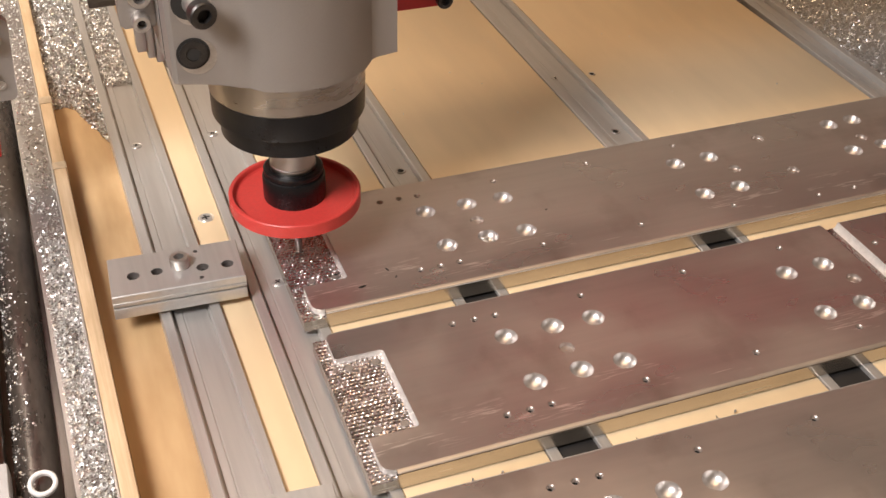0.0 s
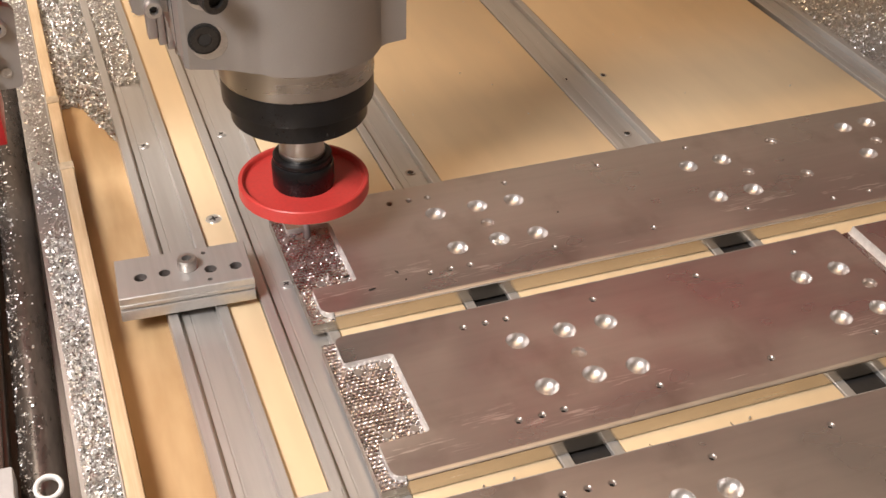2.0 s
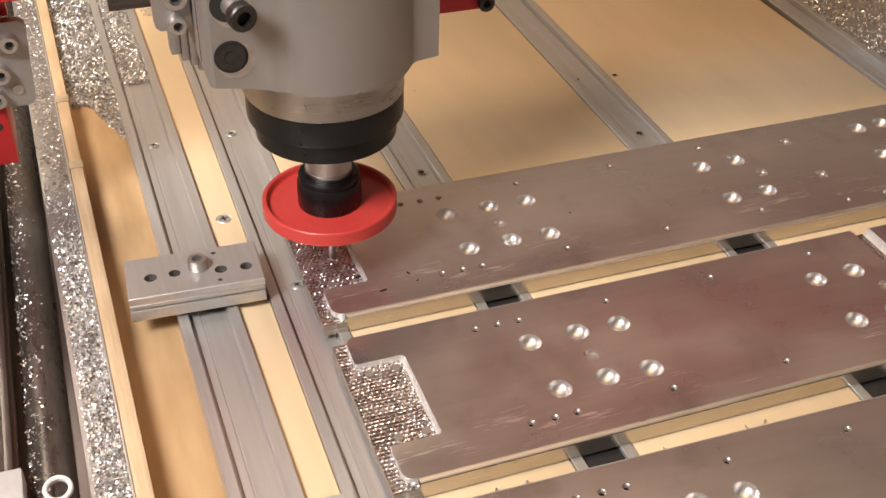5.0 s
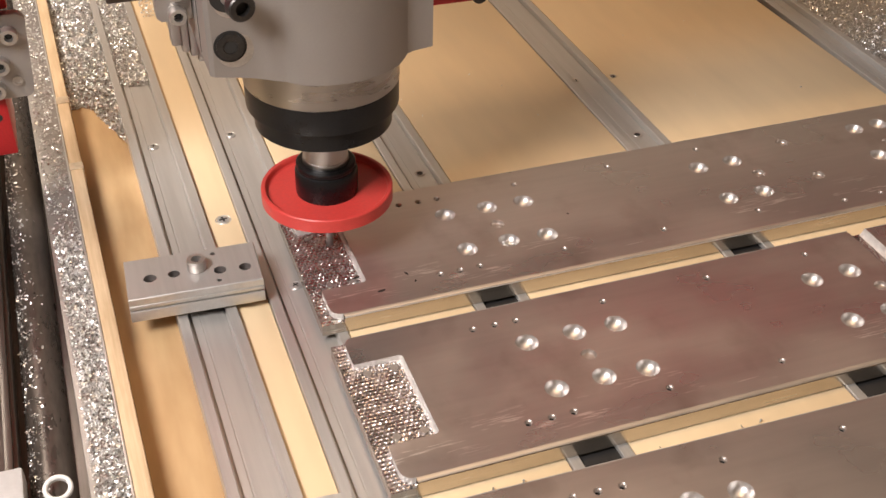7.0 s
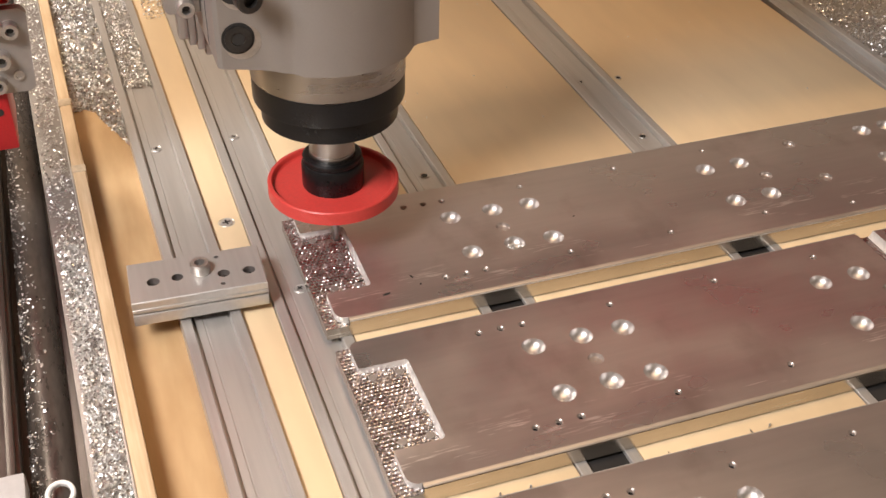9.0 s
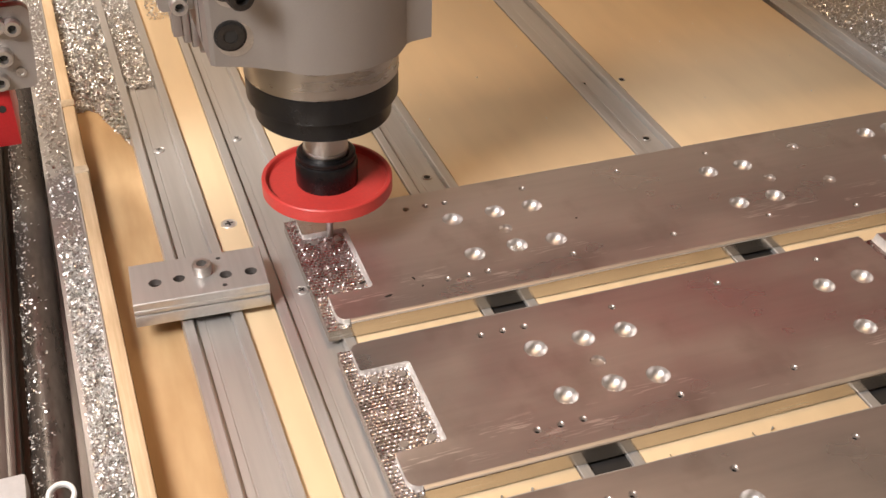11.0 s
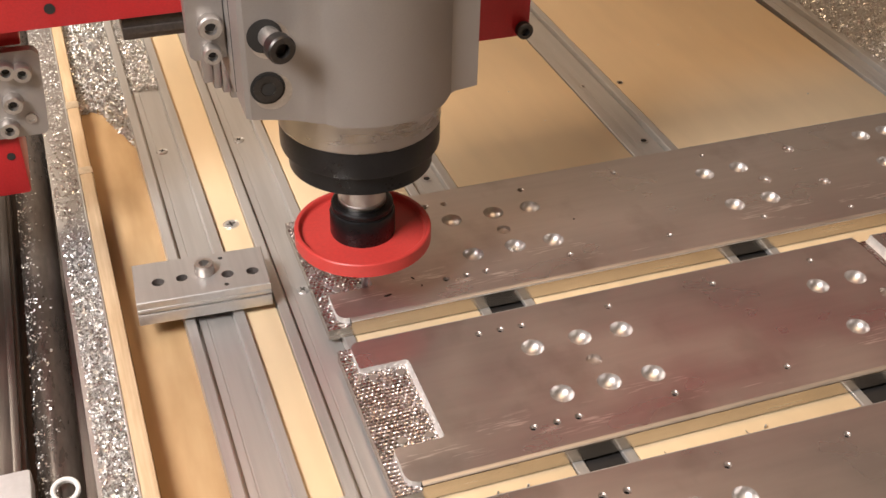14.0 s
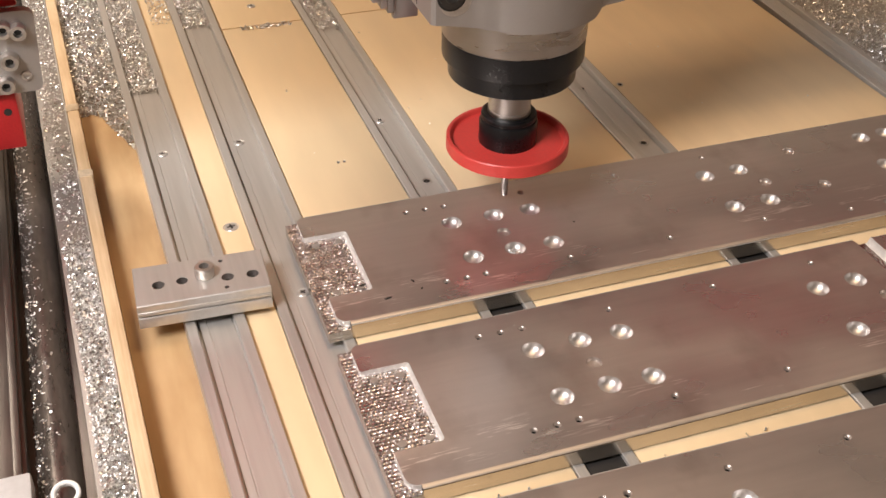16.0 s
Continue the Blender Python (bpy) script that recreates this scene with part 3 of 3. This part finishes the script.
channel_block(0.1612, -0.0620, -0.0300)
channel_block(0.1612, -0.1840, -0.1450)
channel_block(0.3745, -0.0620, -0.0300)


# ---- clamp on the first profile ----
def drilled_plate(bm, outline, holes, z0, z1, n=24):
    """A flat plate with round holes right through it."""
    loops = [ring_pts(x, y, r, n) for x, y, r in holes]
    v2, _, tris, *_ = sheet_with_holes(outline, loops)
    for z in (z0, z1):
        vs = [bm.verts.new((p[0], p[1], z)) for p in v2]
        for f in tris:
            c = (sum(v2[i][0] for i in f) / 3, sum(v2[i][1] for i in f) / 3)
            if not any(inside(c, h) for h in loops):
                bm.faces.new([vs[i] for i in f])
    for loop in [outline] + loops:
        k = len(loop)
        for i in range(k):
            p, q = loop[i], loop[(i + 1) % k]
            bm.faces.new([bm.verts.new(c) for c in ((*p, z0), (*q, z0), (*q, z1), (*p, z1))])
    bmesh.ops.remove_doubles(bm, verts=bm.verts, dist=1e-6)
    bmesh.ops.recalc_face_normals(bm, faces=bm.faces)
    return bm


def step_clamp():
    c = empty("hold_down_clamp", -0.1490, 0.020, 0)
    tagged(c, "two-layer aluminium hold-down clamp with a socket screw", "clamp", "hold-down clamps")
    tilt = pose(0, 0, 0, 0, 0, -2.6)
    holes = [(-0.0225, -0.0010, 0.0034), (-0.0100, -0.0004, 0.0031), (0.0139, -0.0033, 0.0033), (0.0272, -0.0039, 0.0033), (0.0120, 0.0119, 0.0013), (0.0124, -0.0121, 0.0013)]
    edge = [(-0.0350, -0.0170), (0.0350, -0.0170), (0.0350, 0.0175), (-0.0350, 0.0175)]
    bm = bmesh.new()
    drilled_plate(bm, edge, holes, 0.0122, 0.0165)
    rim = [e for e in bm.edges if all(v.co.z > 0.0164 and (abs(abs(v.co.x) - 0.035) < 1e-5 or abs(v.co.y + 0.017) < 1e-5 or abs(v.co.y - 0.0175) < 1e-5) for v in e.verts) and e.calc_face_angle(0) > 1]
    bmesh.ops.bevel(bm, geom=rim, offset=0.0005, segments=1, affect="EDGES")
    part("top_plate", turned(bm, tilt), ALU, c)
    for x, y, r in holes:
        # A black disc closes each hole and stands in for the shade below.
        bm = bmesh.new()
        lathe(bm, [(r * 1.02, 0.01205), (r * 1.02, 0.0124)], 20, x, y)
        part("hole", turned(bm, tilt), SHADE_AND_NICK, c, "black disc painting the shade in a plate hole")
        bm = bmesh.new()
        lathe(bm, [(r * 0.985, 0.0123), (r * 0.985, 0.0161)], 20, x, y, cap=False)
        part("hole_lining", turned(bm, tilt), TAP, c)
    bm = bmesh.new()
    box(bm, -0.0350, 0.0350, -0.0176, 0.0175, 0.0098, 0.0121, 0.0004)
    part("middle_plate", turned(bm, tilt), ALU, c)
    # Black slab between the plates carries the shade of their gap.
    bm = bmesh.new()
    box(bm, -0.0345, 0.0345, -0.0160, 0.0140, 0.0086, 0.0099, 0)
    part("seam_shade", turned(bm, tilt), SHADE_AND_NICK, c)
    bm = bmesh.new()
    box(bm, -0.0350, 0.0350, -0.0178, 0.0150, 0.0022, 0.0088, 0.0005)
    part("lower_plate", turned(bm, tilt), ALU, c)
    bm = bmesh.new()
    box(bm, -0.0120, 0.0150, -0.0120, 0.0120, 0.0002, 0.0023, 0)
    part("shim", turned(bm, tilt), RAIL, c)
    socket_screw("clamp_screw", 0.0052, 0.0062, c, tilt @ pose(0.0024, 0.0012, 0.0166), BOLT, "zinc socket head screw")
    return c


copy_thing(step_clamp(), pose(-0.1470, -0.1682, 0, 0, 0, -1.5))


# ---- chips ----
def chips(name, label, n, place, lo=0.0010, hi=0.0028, seed=1, parent=None):
    """Loose curled flakes, each of two bent faces."""
    rnd = random.Random(seed)
    verts, faces = [], []
    for _ in range(n):
        x, y, z = place(rnd)
        a, b = rnd.uniform(lo, hi), rnd.uniform(lo, hi) * 0.55
        m = Matrix.Translation((x, y, z + a * 0.25)) @ Euler((rnd.uniform(-0.9, 0.9), rnd.uniform(-0.9, 0.9), rnd.uniform(0, 6.3))).to_matrix().to_4x4()
        k, c = len(verts), rnd.uniform(0.1, 0.5) * a
        for p in ((-a / 2, -b / 2, c), (-a / 2, b / 2, c * 0.8), (0, b * 0.6, 0), (0, -b * 0.5, 0), (a / 2, b * 0.3, c), (a / 2, -b * 0.45, c * 0.7)):
            verts.append(m @ Vector(p))
        faces += [(k, k + 3, k + 2, k + 1), (k + 3, k + 5, k + 4, k + 2)]
    me = bpy.data.meshes.new(name)
    me.from_pydata(verts, [], faces)
    me.materials.append(CHIP)
    ob = new(name, me)
    return tagged(ob, label, "metal chips", kind="stuff")


def side_x(y, d):
    return -0.1955 + d - 0.0166 * y


def heap(rnd):
    while True:
        y, d = rnd.uniform(0.19, 0.62), rnd.uniform(0.004, 0.0345)
        edge = 0.266 - 0.055 * max(0, d - 0.016) / 0.018 + 0.006 * noise.noise(Vector((d * 300, 0, 3)))
        if y > edge:
            return side_x(y, d), y, -0.011 + rnd.uniform(0, 1) * min(0.010, 0.35 * (y - edge))


chips("chip_heap", "heap of bright aluminium chips on the plywood board", 14000, heap, 0.0012, 0.0031, seed=2)


def ledge(rnd):
    if rnd.random() < 0.84:
        y = rnd.uniform(-0.30, 0.10) - 0.02 * rnd.random()
        d = -0.0062 - 0.0142 * rnd.random() ** 1.15
    else:
        y = rnd.uniform(0.08, 0.60)
        d = -0.0215 + 0.0150 * rnd.random()
    return side_x(y, d), y, 0.0012 + rnd.uniform(0, 0.0014)


chips("chip_strew", "strewn bright aluminium chips on the ledge", 10500, ledge, 0.0008, 0.0024, seed=3)


def channel(cx, lean, ys, w):
    def place(rnd):
        y = rnd.uniform(ys, 0.62)
        return cx - lean * y + rnd.uniform(-w, w), y, -0.004 + rnd.uniform(0, 0.004)
    return place


chips("chip_heap", "aluminium chips filling the channel of a profile", 4200, channel(-0.1460, 0.0131, 0.274, 0.0095), seed=4)
chips("chip_heap", "aluminium chips filling the channel of a profile", 2300, channel(-0.0960, 0.0017, 0.372, 0.0100), seed=5)
chips("chip_heap", "aluminium chips filling the channel of a profile", 2300, channel(0.0040, 0, 0.338, 0.0090), seed=6)
chips("chip_heap", "aluminium chips over the far end of the birch strip", 900, channel(-0.1216, 0, 0.385, 0.0085), seed=7)
chips("chip_strew", "thin row of aluminium chips along a panel joint", 130, lambda r: (r.uniform(-0.064, -0.024), 0.354 + r.uniform(-0.004, 0.003), -0.0006), seed=8)
chips("chip_heap", "deep layer of dull aluminium chips in the tray", 20000, lambda r: (0.3895 + 0.30 * r.random() ** 1.2, r.uniform(0.05, 0.62), -0.010 + r.uniform(0, 0.010)), 0.0014, 0.0036, seed=9)


chips("chip_heap", "chips caught in one bore of a bar", 60, lambda r: (0.0255 + r.uniform(-0.0032, 0.0032), 0.0005 + r.uniform(-0.0032, 0.0032), TH - 0.0035), 0.0008, 0.0018, seed=14)


def on_tube(rnd):
    x = -0.2420 + rnd.gauss(0, 0.0042)
    x = min(x, -0.2265)
    d = x + 0.2345
    top = -0.03 + math.sqrt(max(0.0, 0.0110 ** 2 - d * d)) if abs(d) < 0.0105 else -0.0375
    return x, rnd.uniform(-0.25, 0.35), max(top, -0.0375) - 0.0003


chips("chip_strew", "scattered chips on the black guide tube", 1500, on_tube, 0.0006, 0.0021, seed=10)
chips("chip_strew", "few loose chips on the panels between the bars", 9, lambda r: (r.choice((r.uniform(-0.05, -0.012), r.uniform(0.026, 0.14))), -0.1600 + r.uniform(-0.005, 0.003), 0.0), 0.0015, 0.0030, seed=11)
chips("chip_strew", "few loose chips on the birch panels", 26, lambda r: (r.uniform(-0.07, 0.35), r.uniform(0.08, 0.34), 0.0), 0.0008, 0.0018, seed=12)


# ---- the spindle on its carriage ----
spindle = empty("router_spindle")
tagged(spindle, "grey router spindle in a clamp with a red disc", "spindle")


def build_spindle(s):
    bm = bmesh.new()
    lathe(bm, [(0.0019, 0.0072), (0.0020, 0.0080), (0.0020, 0.0430)], 20)
    part("cutter", bm, STEEL, s)
    bm = bmesh.new()
    lathe(bm, [(0.0150, 0.0403), (0.0345, 0.0403), (0.0357, 0.0412), (0.0357, 0.0482), (0.0352, 0.0488), (0.0336, 0.0488), (0.0330, 0.0482), (0.0326, 0.0462), (0.0318, 0.0455), (0.0150, 0.0455)], 72)
    part("disc", bm, RED, s, "red printed disc with a raised rim", 35)
    bm = bmesh.new()
    lathe(bm, [(0.0150, 0.0440), (0.0165, 0.0450), (0.0169, 0.0462), (0.0169, 0.0585), (0.0163, 0.0600), (0.0156, 0.0604), (0.0156, 0.0612), (0.0160, 0.0618), (0.0160, 0.0636), (0.0150, 0.0644), (0.0128, 0.0644)], 48)
    part("collet_nut", bm, BLACK, s, "black collet nut")
    bm = bmesh.new()
    lathe(bm, [(0.0124, 0.0600), (0.0124, 0.0670), (0.0120, 0.0674), (0.0120, 0.0920)], 40)
    part("shaft", bm, STEEL, s, "bright steel shaft")
    bm = bmesh.new()
    lathe(bm, [(0.0345, 0.0897), (0.0357, 0.0905), (0.0359, 0.1010), (0.0365, 0.1016), (0.0392, 0.1016), (0.0394, 0.1025), (0.0394, 0.1150)], 72)
    part("nose_ring", bm, BLACK, s, "black nose ring")
    bm = bmesh.new()
    lathe(bm, [(0.0392, 0.1150), (0.0397, 0.1156), (0.0397, 0.1380)], 72)
    part("collar", bm, STEEL, s, "bright turned collar")
    # clamp: a round barrel between two ears
    bm = bmesh.new()
    R = 0.0470
    out = [(0.0490, -0.030), (0.0490, 0.0495), (-0.0600, 0.0495), (-0.0600, -0.0345), (-0.0580, -0.0365), (-0.0480, -0.0365), (-0.0400, -0.0366), (-0.0345, -0.0375), (-0.0310, -0.0388)]
    out += arc(0, 0, R, -124, -40, 30) + [(0.0385, -0.0300)]
    prism(bm, out, 0.1335, 0.300)
    for v in bm.verts:
        if v.co.z < 0.2:
            v.co.z += 0.0072 * min(1, max(0, (-v.co.x - 0.020) / 0.036)) + 0.0042 * min(1, max(0, (v.co.x - 0.030) / 0.012))
    part("clamp_body", bm, CAST, s, "grey blasted aluminium clamp", 35)
    # Black strip laid on the ear, drawn as the shade of the clamp's slit.
    bm = bmesh.new()
    box(bm, -0.06015, -0.0590, -0.0130, -0.0120, 0.1425, 0.298, 0)
    part("slit_shade", bm, SHADE_AND_NICK, s)
    # screws in the left ear
    for x, z, out_by, dx in ((-0.0496, 0.1792, 0.0100, 0.0030), (-0.0500, 0.1551, 0.0003, 0)):
        # Flat discs, no recess: pale crescent as lit wall, black as its shade.
        bm = bmesh.new()
        lathe(bm, [(0.0086, 0.0), (0.0086, 0.0002)], 32)
        turned(bm, pose(x + 0.0020, -0.0365, z - 0.0020, 90, 0, 0))
        part("recess_lit_disc", bm, BOLT, s)
        bm = bmesh.new()
        lathe(bm, [(0.0076, 0.0), (0.0076, 0.0004)], 32)
        turned(bm, pose(x, -0.0365, z, 90, 0, 0))
        part("recess_shade_disc", bm, SHADE_AND_NICK, s)
        if out_by > 0.005:
            bm = bmesh.new()
            lathe(bm, [(0.0046, 0.0), (0.0046, out_by)], 24)
            turned(bm, pose(x + dx / 2, -0.0366, z, 90, 0, 12))
            part("screw_shank", bm, BOLT, s)
        socket_screw("clamp_screw", 0.0062 if dx else 0.0064, 0.0060 if dx else 0.0008, s, pose(x + dx, -0.0366 - out_by, z, 90, 0, 12 if dx else 0), DARKBOLT, "dark socket head screw")
    # carriage plate with two screws
    bm = bmesh.new()
    prism(bm, [(-0.0770, 0.1550), (-0.0750, 0.1530), (-0.0605, 0.1530), (-0.0605, 0.300), (-0.0770, 0.300)], -0.0, 0.010)
    turned(bm, pose(0, 0.012, 0, 90, 0, 0))
    part("carriage_plate", bm, CAST, s, "grey carriage plate")
    for x, z in ((-0.0672, 0.1700), (-0.0676, 0.1568)):
        socket_screw("plate_screw", 0.0055 if z > 0.16 else 0.0043, 0.006, s, pose(x, 0.0020, z, 90, 0, 0), BOLT, "zinc socket head screw")
    bm = bmesh.new()
    box(bm, -0.0550, -0.0400, 0.0450, 0.0495, 0.1080, 0.1360, 0.0012)
    part("slide_foot", bm, CAST, s, "smooth steel foot of the slide")
    for i, (x, z) in enumerate(((-0.0588, 0.1130), (-0.0630, 0.1165), (-0.0680, 0.1210))):
        bm = bmesh.new()
        box(bm, x, x + 0.0040 + 0.001 * (i == 2), 0.0430 - 0.001 * i, 0.0498, z, 0.1900, 0.0006)
        part("slide_fin", bm, CAST, s)
    bm = bmesh.new()
    box(bm, -0.066, 0.060, 0.0502, 0.0580, 0.150, 0.300, 0.0008)
    part("back_plate", bm, CAST, s)
    bm = bmesh.new()
    box(bm, 0.0495, 0.0875, 0.0, 0.022, 0.1440, 0.300, 0.0012)
    box(bm, 0.0495, 0.0560, 0.004, 0.018, 0.1370, 0.1450, 0.0008)
    part("red_bracket", bm, REDPAINT, s, "red painted bracket")
    socket_screw("bracket_screw", 0.0042, 0.004, s, pose(0.0838, 0.0, 0.1480, 90, 0, 0), DARKBOLT, "dark socket head screw")


build_spindle(spindle)

# ---- the gantry that carries it ----
gantry = empty("router_gantry")
tagged(gantry, "red painted gantry beam with a grey side bracket", "gantry")


def build_gantry(g):
    bm = bmesh.new()
    box(bm, -0.30, 0.60, 0.062, 0.140, 0.1500, 0.275, 0.0012)
    part("beam", bm, REDPAINT, g)
    # No hole is cut: a black disc on the beam paints its shade.
    bm = bmesh.new()
    lathe(bm, [(0.0026, 0), (0.0026, 0.0006)], 20)
    turned(bm, pose(-0.1985, 0.0622, 0.1600, 90, 0, 0))
    part("beam_hole_shade", bm, SHADE_AND_NICK, g)
    bm = bmesh.new()
    box(bm, -0.1670, 0.55, 0.066, 0.100, 0.1370, 0.1498, 0.0008)
    box(bm, -0.1670, 0.55, 0.064, 0.1, 0.1405, 0.1440, 0.0003)
    part("linear_rail", bm, RAIL, g, "dark linear rail under the beam")
    bm = bmesh.new()
    o = [(-0.30, 0.082)] + arc(-0.2150, 0.0860, 0.004, -90, 0) + arc(-0.2135, 0.1250, 0.005, 0, 90) + [(-0.30, 0.130)]
    prism(bm, o, 0.0, 0.006)
    turned(bm, pose(0, 0.091, 0, 90, 0, 0))
    part("side_bracket", bm, CAST, g, "grey rounded side bracket")
    for x, z, r in ((-0.2180, 0.1195, 0.0046), (-0.2255, 0.1030, 0.0050), (-0.2300, 0.0890, 0.0048), (-0.2255, 0.1215, 0.0046)):
        socket_screw("bracket_screw", r, 0.006, g, pose(x, 0.0850, z, 90, 0, 0), BOLT, "zinc socket head screw")
    bm = bmesh.new()
    lathe(bm, [(0.0028, 0), (0.0028, 0.001), (0.0016, 0.001), (0.0014, 0.0004)], 20)
    turned(bm, pose(-0.2185, 0.0850, 0.0920, 90, 0, 0))
    part("bush", bm, BOLT, g)
    bm = bmesh.new()
    box(bm, -0.30, -0.2160, 0.092, 0.12, 0.1300, 0.1520, 0.001)
    part("end_flange", bm, REDPAINT, g)
    bm = bmesh.new()
    box(bm, -0.30, -0.2270, 0.089, 0.14, 0.0450, 0.0830, 0.0012)
    part("slide_block", bm, REDPAINT, g, "red painted slide block")
    # Uncut hole in the block, its shade drawn as a black disc.
    bm = bmesh.new()
    lathe(bm, [(0.0022, 0), (0.0022, 0.0006)], 18)
    turned(bm, pose(-0.2330, 0.0892, 0.0690, 90, 0, 0))
    part("block_hole_shade", bm, SHADE_AND_NICK, g)


build_gantry(gantry)


# ---- what moves ----
SPINDLE = [
    (0, -0.0797, 0.0266, 0.000),
    (0.2, -0.0795, 0.0347, 0.000),
    (0.4, -0.0811, 0.0458, 0.000),
    (0.5, -0.0838, 0.0449, 0.000),
    (0.6, -0.0835, 0.0385, 0.000),
    (0.8, -0.0830, 0.0109, 0.000),
    (1, -0.0818, -0.0066, 0.000),
    (1.1, -0.0790, -0.0040, 0.000),
    (1.2, -0.0767, 0.0014, 0.000),
    (1.4, -0.0776, 0.0099, 0.000),
    (1.5, -0.0773, 0.0151, 0.000),
    (1.6, -0.0773, 0.0212, 0.000),
    (1.8, -0.0780, 0.0299, 0.000),
    (2, -0.0764, 0.0404, 0.000),
    (2.2, -0.0803, 0.0480, 0.000),
    (2.4, -0.0813, 0.0280, 0.000),
    (2.5, -0.0808, 0.0151, 0.000),
    (2.6, -0.0812, 0.0001, 0.000),
    (2.7, -0.0780, -0.0050, 0.000),
    (2.8, -0.0759, -0.0032, 0.000),
    (3, -0.0755, 0.0052, 0.000),
    (3.2, -0.0751, 0.0159, 0.000),
    (3.4, -0.0752, 0.0261, 0.000),
    (3.5, -0.0758, 0.0308, 0.000),
    (3.6, -0.0747, 0.0372, 0.000),
    (3.8, -0.0764, 0.0455, 0.000),
    (4, -0.0793, 0.0382, 0.000),
    (4.2, -0.0800, 0.0106, 0.000),
    (4.3, -0.0800, -0.0010, 0.000),
    (4.45, -0.0785, -0.0065, 0.000),
    (4.6, -0.0745, -0.0020, 0.000),
    (4.9, -0.0735, 0.0140, 0.000),
    (5.2, -0.0733, 0.0300, 0.000),
    (5.45, -0.0730, 0.0420, 0.000),
    (5.6, -0.0750, 0.0465, 0.000),
    (5.75, -0.0780, 0.0400, 0.000),
    (5.95, -0.0780, 0.0140, 0.000),
    (6.1, -0.0775, -0.0030, 0.000),
    (6.2, -0.0740, -0.0060, 0.000),
    (6.3, -0.0710, -0.0030, 0.000),
    (6.5, -0.0710, 0.0060, 0.000),
    (6.6, -0.0716, 0.0120, 0.000),
    (6.9, -0.0719, 0.0262, 0.000),
    (7, -0.0709, 0.0317, 0.000),
    (7.2, -0.0681, 0.0397, 0.000),
    (7.35, -0.0720, 0.0460, 0.000),
    (7.5, -0.0757, 0.0410, 0.000),
    (7.8, -0.0761, 0.0034, 0.000),
    (8, -0.0720, -0.0064, 0.000),
    (8.1, -0.0676, -0.0034, 0.000),
    (8.2, -0.0685, 0.0010, 0.000),
    (8.4, -0.0690, 0.0102, 0.000),
    (8.5, -0.0694, 0.0156, 0.000),
    (8.7, -0.0692, 0.0250, 0.000),
    (9, -0.0675, 0.0405, 0.000),
    (9.1, -0.0700, 0.0445, 0.000),
    (9.2, -0.0732, 0.0466, 0.000),
    (9.3, -0.0750, 0.0390, 0.000),
    (9.5, -0.0750, 0.0130, 0.000),
    (9.65, -0.0746, -0.0040, 0.000),
    (9.75, -0.0720, -0.0075, 0.000),
    (9.9, -0.0675, -0.0030, 0.000),
    (10.2, -0.0670, 0.0120, 0.000),
    (10.5, -0.0670, 0.0270, 0.000),
    (10.8, -0.0673, 0.0410, 0.000),
    (10.95, -0.0690, 0.0465, 0.000),
    (11.05, -0.0720, 0.0410, 0.000),
    (11.2, -0.0715, 0.0220, 0.000),
    (11.3, -0.0708, 0.0117, 0.000),
    (11.4, -0.0700, 0.0021, 0.000),
    (11.5, -0.0708, -0.0078, 0.000),
    (11.6, -0.0669, -0.0081, 0.000),
    (11.8, -0.0646, 0.0028, 0.000),
    (12, -0.0648, 0.0135, 0.000),
    (12.2, -0.0654, 0.0229, 0.000),
    (12.4, -0.0653, 0.0327, 0.000),
    (12.5, -0.0645, 0.0399, 0.000),
    (12.6, -0.0647, 0.0458, 0.000),
    (12.8, -0.0657, 0.0426, 0.000),
    (13, -0.0659, 0.0464, 0.000),
    (13.2, -0.0658, 0.0460, 0.000),
    (13.4, -0.0687, 0.0356, 0.000),
    (13.5, -0.0687, 0.0226, 0.000),
    (13.6, -0.0688, 0.0103, 0.000),
    (13.8, -0.0680, -0.0090, 0.000),
    (13.9, -0.0666, -0.0090, 0.000),
    (14, -0.0654, -0.0059, 0.000),
    (14.2, -0.0641, -0.0065, 0.000),
    (14.4, -0.0637, -0.0049, 0.000),
    (14.5, -0.0641, -0.0014, 0.000),
    (14.6, -0.0641, 0.0038, 0.000),
    (14.8, -0.0651, 0.0128, 0.000),
    (15, -0.0643, 0.0249, 0.000),
    (15.1, -0.0638, 0.0314, 0.000),
    (15.2, -0.0643, 0.0329, 0.000),
    (15.3, -0.0644, 0.0357, 0.000),
    (15.4, -0.0639, 0.0362, 0.004),
    (15.5, -0.0627, 0.0338, 0.008),
    (15.6, -0.0436, 0.0355, 0.008),
    (15.7, -0.0222, 0.0408, 0.008),
    (15.8, -0.0033, 0.0417, 0.008),
    (15.9, 0.0171, 0.0436, 0.008),
    (16, 0.0372, 0.0476, 0.008),
]


def motions():
    walk(spindle, [(t, pose(x, y, z)) for t, x, y, z in SPINDLE])
    walk(gantry, [(t, pose(0, y, 0)) for t, x, y, z in SPINDLE])


motions()
